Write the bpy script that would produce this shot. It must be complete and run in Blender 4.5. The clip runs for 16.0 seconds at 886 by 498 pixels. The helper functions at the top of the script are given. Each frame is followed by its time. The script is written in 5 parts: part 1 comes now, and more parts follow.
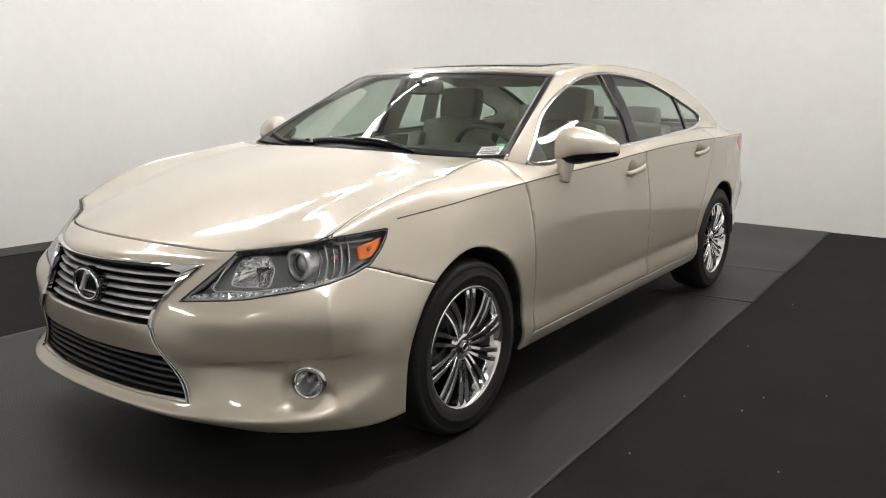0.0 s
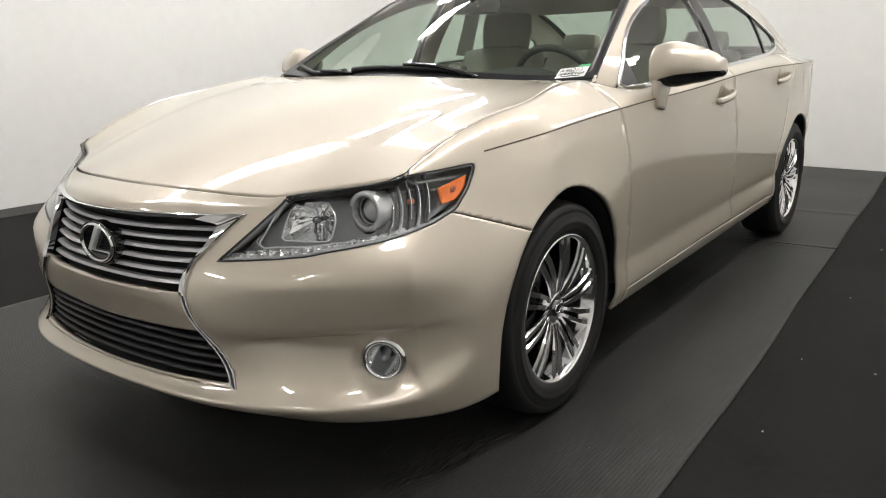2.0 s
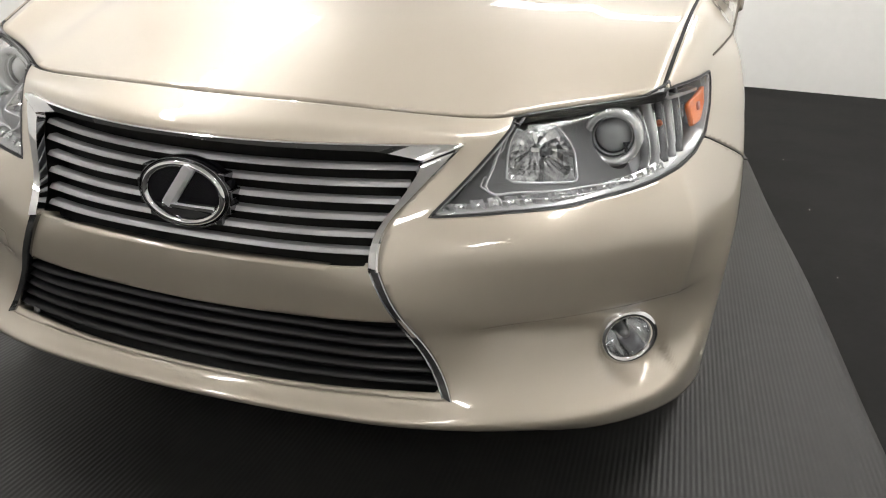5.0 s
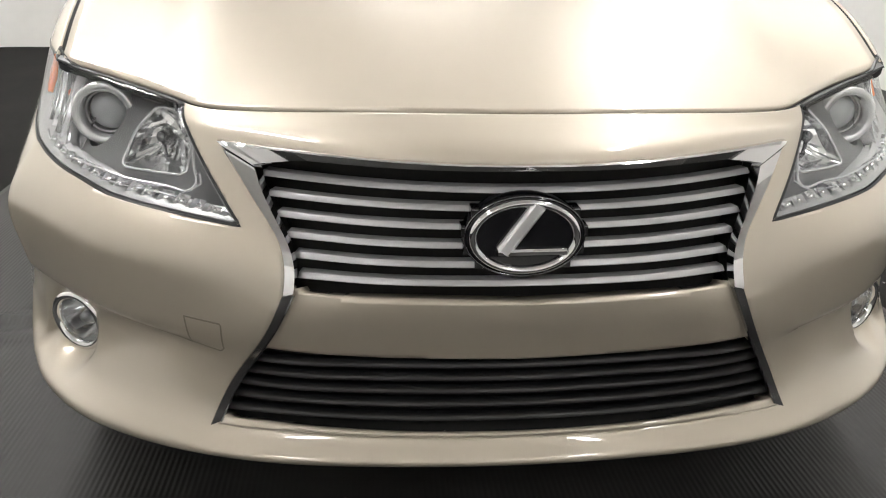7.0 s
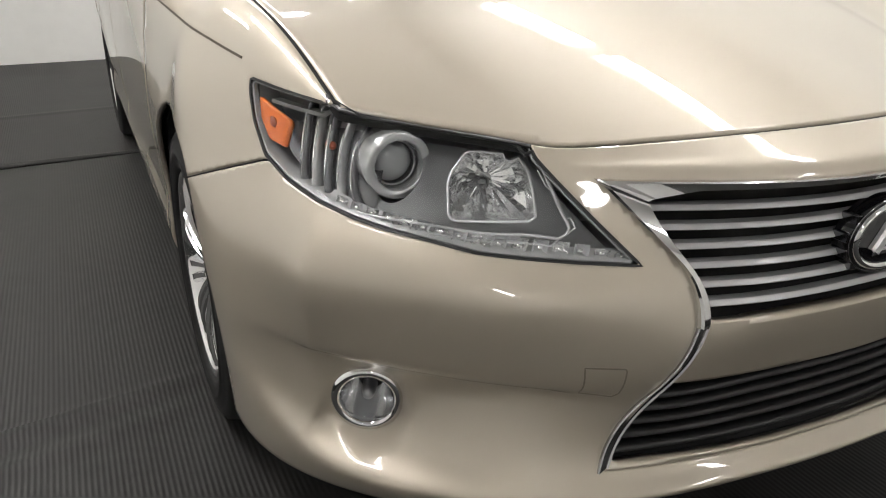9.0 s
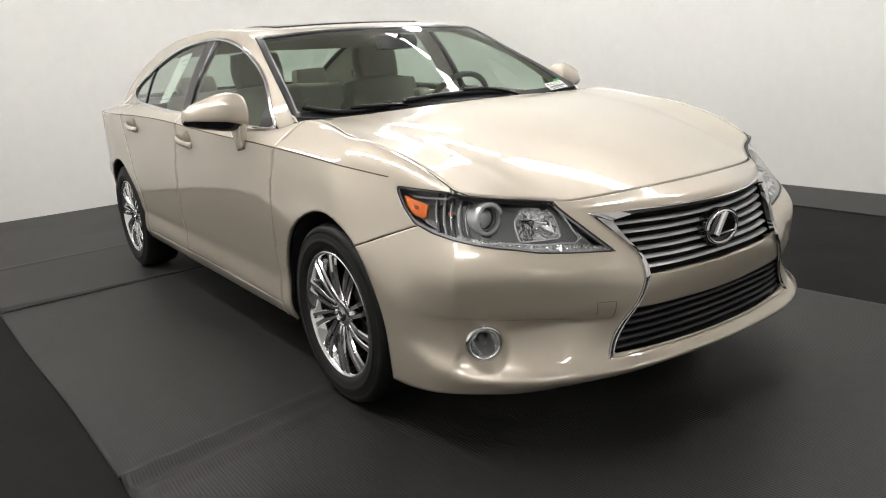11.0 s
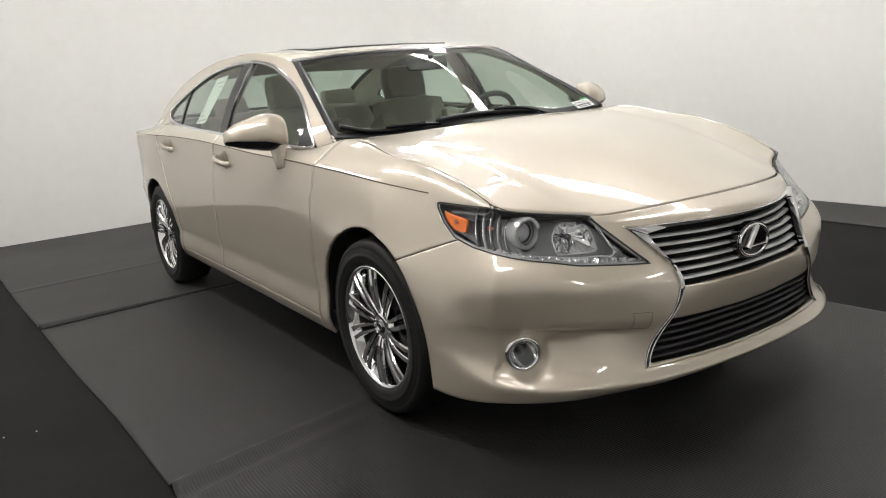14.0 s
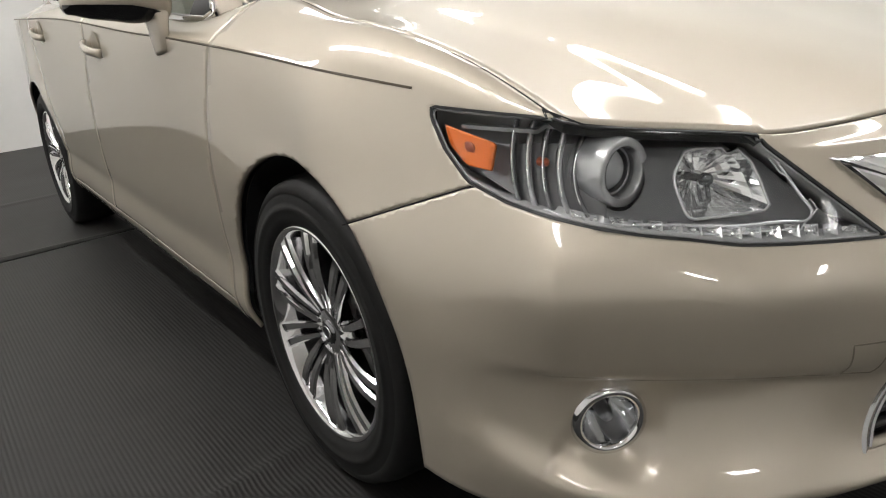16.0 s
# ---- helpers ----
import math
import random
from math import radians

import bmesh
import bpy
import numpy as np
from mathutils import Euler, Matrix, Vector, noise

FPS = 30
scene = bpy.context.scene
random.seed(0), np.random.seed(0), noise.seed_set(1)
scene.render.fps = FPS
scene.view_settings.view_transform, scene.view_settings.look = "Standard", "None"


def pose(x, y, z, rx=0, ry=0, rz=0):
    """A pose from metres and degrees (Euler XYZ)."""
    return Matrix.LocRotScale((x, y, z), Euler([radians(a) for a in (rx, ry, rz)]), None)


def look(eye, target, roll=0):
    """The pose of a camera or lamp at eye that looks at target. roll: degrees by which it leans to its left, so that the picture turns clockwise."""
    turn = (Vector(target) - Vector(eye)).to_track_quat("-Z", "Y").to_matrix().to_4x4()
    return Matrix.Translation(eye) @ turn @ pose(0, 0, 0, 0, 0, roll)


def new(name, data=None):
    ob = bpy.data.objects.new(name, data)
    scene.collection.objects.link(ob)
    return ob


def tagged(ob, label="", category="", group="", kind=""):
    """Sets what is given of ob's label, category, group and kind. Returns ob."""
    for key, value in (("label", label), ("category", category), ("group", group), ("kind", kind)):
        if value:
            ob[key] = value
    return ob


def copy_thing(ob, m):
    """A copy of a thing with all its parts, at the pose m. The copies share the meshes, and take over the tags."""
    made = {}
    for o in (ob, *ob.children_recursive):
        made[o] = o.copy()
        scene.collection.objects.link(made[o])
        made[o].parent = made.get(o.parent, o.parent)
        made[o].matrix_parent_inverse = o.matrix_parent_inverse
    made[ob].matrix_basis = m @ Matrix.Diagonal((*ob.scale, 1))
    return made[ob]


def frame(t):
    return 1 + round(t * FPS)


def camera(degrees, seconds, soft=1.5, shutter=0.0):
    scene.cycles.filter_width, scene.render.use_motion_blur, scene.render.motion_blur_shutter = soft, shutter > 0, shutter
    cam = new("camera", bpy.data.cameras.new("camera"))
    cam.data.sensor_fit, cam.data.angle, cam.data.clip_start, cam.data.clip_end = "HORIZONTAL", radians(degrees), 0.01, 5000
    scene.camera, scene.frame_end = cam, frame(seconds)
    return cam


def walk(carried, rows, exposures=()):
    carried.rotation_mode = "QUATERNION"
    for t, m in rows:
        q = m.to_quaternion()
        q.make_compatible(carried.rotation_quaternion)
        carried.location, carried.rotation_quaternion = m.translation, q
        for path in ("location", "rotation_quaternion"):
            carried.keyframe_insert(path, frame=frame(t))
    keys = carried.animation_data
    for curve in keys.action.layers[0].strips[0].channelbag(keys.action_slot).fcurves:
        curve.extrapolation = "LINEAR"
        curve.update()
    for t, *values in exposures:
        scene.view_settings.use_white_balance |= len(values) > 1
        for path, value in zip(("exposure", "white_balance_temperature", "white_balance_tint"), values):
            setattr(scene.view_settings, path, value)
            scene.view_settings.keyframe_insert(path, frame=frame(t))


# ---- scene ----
from mathutils.bvhtree import BVHTree

# ---------------------------------------------------------------- camera
cam = camera(59.85, 16.0, soft=1.1)
PATH = [
    (0, (2.426, -2.227, 1.248), (1.255, -0.656, 0.852), 0.43),
    (0.5, (2.351, -2.140, 1.235), (1.113, -0.623, 0.828), -0.07),
    (1, (2.280, -2.037, 1.229), (1.020, -0.545, 0.795), -0.70),
    (1.5, (2.140, -1.986, 1.161), (0.879, -0.508, 0.687), -1.14),
    (2, (1.917, -1.994, 1.105), (0.764, -0.440, 0.600), -0.94),
    (2.5, (1.726, -1.928, 1.052), (0.637, -0.336, 0.522), -1.65),
    (3, (1.531, -1.798, 0.996), (0.492, -0.184, 0.436), -2.48),
    (3.5, (1.357, -1.807, 0.976), (0.316, -0.212, 0.365), -3.37),
    (4, (1.140, -1.885, 0.995), (0.249, -0.218, 0.340), -0.40),
    (4.2, (1.064, -1.913, 1.003), (0.256, -0.213, 0.326), 0.64),
    (6.3, (0.083, -2.021, 1.010), (0.069, -0.155, 0.290), 2.96),
    (6.5, (-0.022, -1.976, 1.004), (0.040, -0.112, 0.281), 2.53),
    (7, (-0.207, -1.919, 0.997), (-0.028, -0.073, 0.250), 1.32),
    (7.5, (-0.413, -1.861, 1.022), (-0.035, -0.044, 0.275), 2.59),
    (8, (-0.630, -1.760, 1.034), (-0.031, -0.013, 0.266), 3.19),
    (8.5, (-0.845, -1.624, 0.996), (-0.096, 0.085, 0.276), 2.07),
    (9, (-1.061, -1.632, 1.042), (-0.273, 0.037, 0.272), 0.14),
    (9.2, (-1.163, -1.673, 1.075), (-0.322, -0.032, 0.300), -0.29),
    (11.3, (-2.141, -2.480, 1.210), (-1.024, -0.881, 0.765), -4.20),
    (11.5, (-2.196, -2.546, 1.218), (-1.079, -0.941, 0.798), -3.83),
    (12, (-2.284, -2.709, 1.230), (-1.238, -1.044, 0.864), -3.73),
    (12.5, (-2.324, -2.783, 1.230), (-1.301, -1.108, 0.844), -4.18),
    (13, (-2.299, -2.747, 1.221), (-1.294, -1.072, 0.795), -4.38),
    (13.5, (-2.234, -2.585, 1.226), (-1.217, -0.915, 0.804), -4.51),
    (14, (-2.148, -2.396, 1.211), (-1.072, -0.768, 0.772), -4.70),
    (14.5, (-1.949, -2.123, 1.184), (-0.865, -0.502, 0.738), -4.84),
    (15, (-1.785, -1.872, 1.158), (-0.729, -0.241, 0.684), -4.85),
    (15.5, (-1.636, -1.577, 1.095), (-0.595, 0.036, 0.534), -5.31),
    (16, (-1.482, -1.351, 0.996), (-0.418, 0.212, 0.344), -4.81),
]
EXPOSURE = [(0.0, -0.07), (1.5, 0.0), (3.0, 0.20), (4.0, 0.26), (7.0, 0.42), (8.0, 0.17), (9.0, 0.0), (11.5, 0.03), (13.5, -0.01), (15.0, -0.09), (16.0, -0.11)]
walk(cam, [(t, look(eye, target, roll)) for t, eye, target, roll in PATH], EXPOSURE)

# ---------------------------------------------------------------- world and lamps
world = bpy.data.worlds.new("world")
scene.world = world
world.use_nodes = True
world.node_tree.nodes["Background"].inputs[0].default_value = (0.8, 0.85, 0.9, 1)
world.node_tree.nodes["Background"].inputs[1].default_value = 0.02

ROOM = dict(x0=-4.06, x1=3.70, y0=-5.5, y1=5.68, z1=3.3)


# ---------------------------------------------------------------- materials
def material(name, color, rough=0.5, metal=0.0, **more):
    m = bpy.data.materials.new(name)
    m.use_nodes = True
    b = m.node_tree.nodes["Principled BSDF"]
    b.inputs["Base Color"].default_value = (*color, 1)
    b.inputs["Roughness"].default_value = rough
    b.inputs["Metallic"].default_value = metal
    for key, value in more.items():
        b.inputs[key.replace("_", " ")].default_value = value
    return m


def node(m, kind, **inputs):
    n = m.node_tree.nodes.new(kind)
    for key, value in inputs.items():
        n.inputs[key.replace("_", " ")].default_value = value
    return n


def link(m, a, b):
    m.node_tree.links.new(a, b)


def bsdf(m):
    return m.node_tree.nodes["Principled BSDF"]


def mottle(m, dark, light, scale, detail=4.0, rough=None, bump=0.0, bump_scale=None, bump_distance=0.002):
    """Two-scale colour variation, with gloss and fine relief that follow noises of their own."""
    coord = m.node_tree.nodes.new("ShaderNodeTexCoord")
    big = node(m, "ShaderNodeTexNoise", Scale=scale, Detail=detail)
    link(m, coord.outputs["Object"], big.inputs["Vector"])
    small = node(m, "ShaderNodeTexNoise", Scale=scale * 17, Detail=3.0)
    link(m, coord.outputs["Object"], small.inputs["Vector"])
    mix = m.node_tree.nodes.new("ShaderNodeMath")
    mix.operation = "MULTIPLY_ADD"
    mix.inputs[1].default_value = 0.35
    link(m, small.outputs["Fac"], mix.inputs[0])
    half = m.node_tree.nodes.new("ShaderNodeMath")
    half.operation = "MULTIPLY"
    half.inputs[1].default_value = 0.65
    link(m, big.outputs["Fac"], half.inputs[0])
    link(m, half.outputs[0], mix.inputs[2])
    ramp = m.node_tree.nodes.new("ShaderNodeValToRGB")
    ramp.color_ramp.elements[0].position, ramp.color_ramp.elements[1].position = 0.3, 0.7
    ramp.color_ramp.elements[0].color, ramp.color_ramp.elements[1].color = (*dark, 1), (*light, 1)
    link(m, mix.outputs[0], ramp.inputs[0])
    link(m, ramp.outputs[0], bsdf(m).inputs["Base Color"])
    if rough:
        span = node(m, "ShaderNodeMapRange", To_Min=rough[0], To_Max=rough[1])
        link(m, big.outputs["Fac"], span.inputs["Value"])
        link(m, span.outputs[0], bsdf(m).inputs["Roughness"])
    if bump:
        fine = node(m, "ShaderNodeTexNoise", Scale=bump_scale or scale * 40, Detail=4.0)
        link(m, coord.outputs["Object"], fine.inputs["Vector"])
        b = node(m, "ShaderNodeBump", Strength=bump, Distance=bump_distance)
        link(m, fine.outputs["Fac"], b.inputs["Height"])
        link(m, b.outputs[0], bsdf(m).inputs["Normal"])
    return m


PAINT = material("champagne_paint", (0.507, 0.452, 0.370), 0.47, 0.48, Coat_Weight=1.0, Coat_Roughness=0.010, Coat_IOR=1.70)
CHROME = material("chrome", (0.75, 0.75, 0.76), 0.06, 1.0)
BARREL = material("brushed_barrel", (0.42, 0.42, 0.43), 0.25, 1.0)
# chrome darkened in its colour for the dark floor that the legs mirror
LEG_CHROME = material("floor_dark_chrome", (0.42, 0.42, 0.43), 0.08, 1.0)
DARK_CHROME = material("dark_chrome", (0.22, 0.22, 0.23), 0.12, 1.0)
SATIN = material("satin_silver", (0.36, 0.36, 0.37), 0.28, 0.9)
BLACK = material("black_plastic", (0.012, 0.012, 0.013), 0.45)
GLOSS_BLACK = material("gloss_black", (0.008, 0.008, 0.01), 0.06)
FRIT = material("black_ceramic", (0.010, 0.010, 0.012), 0.35, Specular_IOR_Level=0.3)
LINER = mottle(material("wheel_liner", (0.01, 0.01, 0.01), 0.9), (0.006, 0.006, 0.006), (0.02, 0.02, 0.02), 8)
RUBBER = mottle(material("tyre_rubber", (0.02, 0.02, 0.02), 0.6, Specular_IOR_Level=0.3), (0.005, 0.005, 0.005), (0.011, 0.0107, 0.0104), 9, rough=(0.5, 0.75), bump=0.1)
RIM = material("polished_alloy", (0.80, 0.80, 0.81), 0.09, 1.0)


def clear(name, tint, gloss=1.0):
    """A thin pane: it lets light through and mirrors it by its angle."""
    m = bpy.data.materials.new(name)
    m.use_nodes = True
    m.node_tree.nodes.remove(m.node_tree.nodes["Principled BSDF"])
    see, shine, mix = (m.node_tree.nodes.new(k) for k in ("ShaderNodeBsdfTransparent", "ShaderNodeBsdfGlossy", "ShaderNodeMixShader"))
    see.inputs["Color"].default_value = (*tint, 1)
    shine.inputs["Roughness"].default_value = 0.01
    facing = node(m, "ShaderNodeLayerWeight", Blend=0.5)
    steep = m.node_tree.nodes.new("ShaderNodeMath")
    steep.operation = "POWER"
    steep.inputs[1].default_value = 4.5
    link(m, facing.outputs["Facing"], steep.inputs[0])
    share = node(m, "ShaderNodeMapRange", To_Min=0.05 * gloss, To_Max=1.0)
    link(m, steep.outputs[0], share.inputs["Value"])
    link(m, share.outputs[0], mix.inputs[0])
    link(m, see.outputs[0], mix.inputs[1])
    link(m, shine.outputs[0], mix.inputs[2])
    link(m, mix.outputs[0], m.node_tree.nodes["Material Output"].inputs["Surface"])
    return m


GLASS = clear("window_glass", (0.76, 0.86, 0.79), 1.7)
LENS = clear("clear_lens", (0.96, 0.97, 0.97), 0.45)
AMBER = material("amber_plastic", (0.85, 0.19, 0.03), 0.25)
DEEP_AMBER = material("deep_amber", (0.42, 0.10, 0.04), 0.3)
RED = material("red_lens", (0.35, 0.01, 0.01), 0.1)
LEATHER = mottle(material("beige_leather", (0.42, 0.36, 0.27), 0.45), (0.27, 0.245, 0.205), (0.35, 0.315, 0.265), 6, bump=0.15)
TRIM_DARK = mottle(material("dash_plastic", (0.03, 0.027, 0.025), 0.6), (0.02, 0.018, 0.017), (0.04, 0.036, 0.032), 8, bump=0.1)
WALL = mottle(material("white_wall_paint", (0.8, 0.79, 0.76), 0.8), (0.74, 0.735, 0.71), (0.8, 0.795, 0.77), 0.7, bump=0.05, bump_scale=160)
CEILING = mottle(material("white_ceiling_paint", (0.8, 0.79, 0.76), 0.9), (0.72, 0.71, 0.69), (0.8, 0.79, 0.77), 0.9)
CARPET = mottle(material("black_carpet", (0.022, 0.021, 0.02), 0.95, Specular_IOR_Level=0.12), (0.011, 0.0107, 0.0104), (0.019, 0.0183, 0.0178), 2.2, bump=0.5, bump_scale=420)
MAT = mottle(material("grey_rubber_matting", (0.025, 0.024, 0.022), 0.5, Specular_IOR_Level=0.3), (0.014, 0.0135, 0.0128), (0.025, 0.0242, 0.023), 1.1, rough=(0.42, 0.60))
coord = MAT.node_tree.nodes.new("ShaderNodeTexCoord")
ribs = node(MAT, "ShaderNodeTexWave", Scale=27.0)
ribs.wave_type, ribs.bands_direction, ribs.wave_profile = "BANDS", "X", "SIN"
link(MAT, coord.outputs["Object"], ribs.inputs["Vector"])
relief = node(MAT, "ShaderNodeBump", Strength=0.28, Distance=0.002)
link(MAT, ribs.outputs["Fac"], relief.inputs["Height"])
link(MAT, relief.outputs[0], bsdf(MAT).inputs["Normal"])


# ---------------------------------------------------------------- mesh helpers
def build(name, verts, faces, mat, parent=None, label="", smooth=True):
    me = bpy.data.meshes.new(name)
    me.from_pydata([tuple(map(float, v)) for v in verts], [], [tuple(f) for f in faces])
    me.polygons.foreach_set("use_smooth", [smooth] * len(me.polygons))
    me.update()
    me.materials.append(mat)
    ob = new(name, me)
    if parent is not None:
        ob.parent = parent
    if label:
        tagged(ob, label)
    return ob


def part(name, bm, mat, parent=None, label="", smooth=True):
    """One bmesh as one mesh object under a thing or a part."""
    me = bpy.data.meshes.new(name)
    bm.to_mesh(me)
    bm.free()
    me.polygons.foreach_set("use_smooth", [smooth] * len(me.polygons))
    me.materials.append(mat)
    ob = new(name, me)
    if parent is not None:
        ob.parent = parent
    if label:
        tagged(ob, label)
    return ob


def thick(ob, depth, offset=-1.0):
    s = ob.modifiers.new("thickness", "SOLIDIFY")
    s.thickness, s.offset = depth, offset
    return ob


def rounded(ob, width, segments=2):
    b = ob.modifiers.new("edges", "BEVEL")
    b.width, b.segments, b.limit_method, b.angle_limit = width, segments, "ANGLE", radians(35)
    return ob


def box_bm(x0, x1, y0, y1, z0, z1):
    bm = bmesh.new()
    bmesh.ops.create_cube(bm, size=1.0)
    for v in bm.verts:
        v.co = Vector((x0 + (v.co.x + 0.5) * (x1 - x0), y0 + (v.co.y + 0.5) * (y1 - y0), z0 + (v.co.z + 0.5) * (z1 - z0)))
    return bm


def cubic(knots, values, at):
    """A natural cubic spline through values (n, k) at the knots."""
    k, y, at = np.asarray(knots, float), np.asarray(values, float), np.asarray(at, float)
    n, h = len(k), np.diff(k)
    a, r = np.eye(n), np.zeros_like(y)
    for i in range(1, n - 1):
        a[i, i - 1 : i + 2] = h[i - 1], 2 * (h[i - 1] + h[i]), h[i]
        r[i] = 6 * ((y[i + 1] - y[i]) / h[i] - (y[i] - y[i - 1]) / h[i - 1])
    m = np.linalg.solve(a, r)
    i = np.clip(np.searchsorted(k, at, side="right") - 1, 0, n - 2)
    d, e, hh = (at - k[i])[:, None], (k[i + 1] - at)[:, None], h[i][:, None]
    return (m[i] * e**3 + m[i + 1] * d**3) / (6 * hh) + (y[i] / hh - m[i] * hh / 6) * e + (y[i + 1] / hh - m[i + 1] * hh / 6) * d


def chord(pts):
    return np.r_[0, np.cumsum(np.linalg.norm(np.diff(np.asarray(pts, float), axis=0), axis=1))]


def curve(pts, n):
    """n points spread evenly along a smooth curve through pts."""
    s = chord(pts)
    fine = cubic(s, pts, np.linspace(0, s[-1], 8 * n))
    t = chord(fine)
    return np.stack([np.interp(np.linspace(0, t[-1], n), t, fine[:, c]) for c in range(fine.shape[1])], 1)


def half_curve(pts, n):
    """A curve from the middle plane outwards that crosses the plane squarely."""
    p = np.asarray(pts, float)
    whole = np.concatenate([p[:0:-1] * (-1, 1, 1), p])
    s = chord(whole)
    fine = cubic(s, whole, np.linspace(s[len(p) - 1], s[-1], 8 * n))
    fine[0, 0] = 0.0
    t = chord(fine)
    return np.stack([np.interp(np.linspace(0, t[-1], n), t, fine[:, c]) for c in range(3)], 1)


def far_from(line):
    """The distance to a polyline in space."""
    a, b = np.asarray(line[:-1], float), np.asarray(line[1:], float)
    e = b - a

    def distance(q):
        d = q[:, None] - a
        t = np.clip((d * e).sum(-1) / np.maximum((e * e).sum(-1), 1e-12), 0, 1)
        return np.sqrt((((d - t[..., None] * e) ** 2).sum(-1)).min(1))

    return distance


def straight(pts, n):
    s = chord(pts)
    p = np.asarray(pts, float)
    return np.stack([np.interp(np.linspace(0, s[-1], n), s, p[:, c]) for c in range(p.shape[1])], 1)


def grid_faces(n, m):
    return [(i * m + j, (i + 1) * m + j, (i + 1) * m + j + 1, i * m + j + 1) for i in range(n - 1) for j in range(m - 1)]


def coons(bottom, top, first, last):
    """A patch between four curves; bottom and top run along u, first and last along v."""
    u, v = np.linspace(0, 1, len(bottom))[:, None, None], np.linspace(0, 1, len(first))[None, :, None]
    b, t, f, l = bottom[:, None], top[:, None], first[None], last[None]
    corner = (1 - u) * (1 - v) * bottom[0] + u * (1 - v) * bottom[-1] + (1 - u) * v * top[0] + u * v * top[-1]
    return (1 - v) * b + v * t + (1 - u) * f + u * l - corner


def shell(grid):
    n, m, _ = grid.shape
    return grid.reshape(-1, 3), grid_faces(n, m)


def mirrored(sh):
    v, f = sh
    return v * (-1, 1, 1), [tuple(reversed(q)) for q in f]


def joined(*shells):
    verts, faces, n = [], [], 0
    for v, f in shells:
        verts.append(v)
        faces += [tuple(i + n for i in q) for q in f]
        n += len(v)
    return np.concatenate(verts), faces


def both(half):
    """A half shell and its mirror, welded along x = 0."""
    v, f = half
    ring = {i: i for i in range(len(v)) if abs(v[i, 0]) < 1e-6}
    index, extra = {}, []
    for i in range(len(v)):
        if i in ring:
            index[i] = i
        else:
            index[i] = len(v) + len(extra)
            extra.append(v[i] * (-1, 1, 1))
    return np.concatenate([v, np.array(extra).reshape(-1, 3)]), f + [tuple(index[i] for i in reversed(q)) for q in f]


def cut(sh, value):
    """Splits a shell along value(verts) = 0: the part below and the part above."""
    v, faces = np.array(sh[0], float), sh[1]
    d = np.array(value(v), float)
    mixed = [q for q in faces if min(d[list(q)]) < 0 < max(d[list(q)])]
    best = {}
    for q in mixed:  # corners close to the line are drawn onto it, so that no slivers stay
        for i, j in zip(q, q[1:] + q[:1]):
            if d[i] * d[j] < 0:
                t = d[i] / (d[i] - d[j])
                i, j, t = (i, j, t) if t < 0.5 else (j, i, 1 - t)
                if t < 0.3 and t < best.get(i, (9,))[0] and (abs(v[i, 0]) > 1e-6 or abs(v[j, 0]) < 1e-6):
                    best[i] = (t, j)
    old = v.copy()
    for i, (t, j) in best.items():
        v[i] = old[i] + t * (old[j] - old[i])
        d[i] = 0.0
    verts, between = [tuple(p) for p in v], {}
    low, high = [], []
    for q in faces:
        e = [d[i] for i in q]
        if max(e) <= 0:
            low.append(q)
        elif min(e) >= 0:
            high.append(q)
        else:
            a, b = [], []
            for i, j in zip(q, q[1:] + q[:1]):
                if d[i] <= 0:
                    a.append(i)
                if d[i] >= 0:
                    b.append(i)
                if d[i] * d[j] < 0:
                    key = (min(i, j), max(i, j))
                    if key not in between:
                        t = d[key[0]] / (d[key[0]] - d[key[1]])
                        between[key] = len(verts)
                        verts.append(tuple(v[key[0]] + t * (v[key[1]] - v[key[0]])))
                    a.append(between[key])
                    b.append(between[key])
            if len(a) > 2:
                low.append(tuple(a))
            if len(b) > 2:
                high.append(tuple(b))
    return pruned(verts, low), pruned(verts, high)


def pruned(verts, faces):
    used = sorted({i for q in faces for i in q})
    at = {i: n for n, i in enumerate(used)}
    return np.array([verts[i] for i in used]).reshape(-1, 3), [tuple(at[i] for i in q) for q in faces]


def polygon(pts):
    """The signed distance to a closed outline in a plane: below zero inside."""
    p = np.asarray(pts, float)
    a, b = p, np.roll(p, -1, axis=0)

    def distance(q):
        d, e = q[:, None] - a, b - a
        t = np.clip((d * e).sum(-1) / (e * e).sum(-1), 0, 1)
        far = np.sqrt((((d - t[..., None] * e) ** 2).sum(-1)).min(1))
        c = (a[:, 1] > q[:, 1:2]) != (b[:, 1] > q[:, 1:2])
        with np.errstate(divide="ignore", invalid="ignore"):
            x = a[:, 0] + (q[:, 1:2] - a[:, 1]) / (b[:, 1] - a[:, 1]) * (b[:, 0] - a[:, 0])
        inside = (c & (q[:, :1] < x)).sum(1) % 2 == 1
        return np.where(inside, -far, far)

    return distance


def offset(sh, depth):
    """The shell moved along its vertex normals."""
    v, f = sh
    n = np.zeros_like(v)
    for size in {len(q) for q in f}:
        q = np.array([p for p in f if len(p) == size])
        c = sum(np.cross(v[q[:, k]] - v[q[:, 0]], v[q[:, k + 1]] - v[q[:, 0]]) for k in range(1, size - 1))
        for k in range(size):
            np.add.at(n, q[:, k], c)
    return v + n / np.maximum(np.linalg.norm(n, axis=1), 1e-9)[:, None] * depth, f


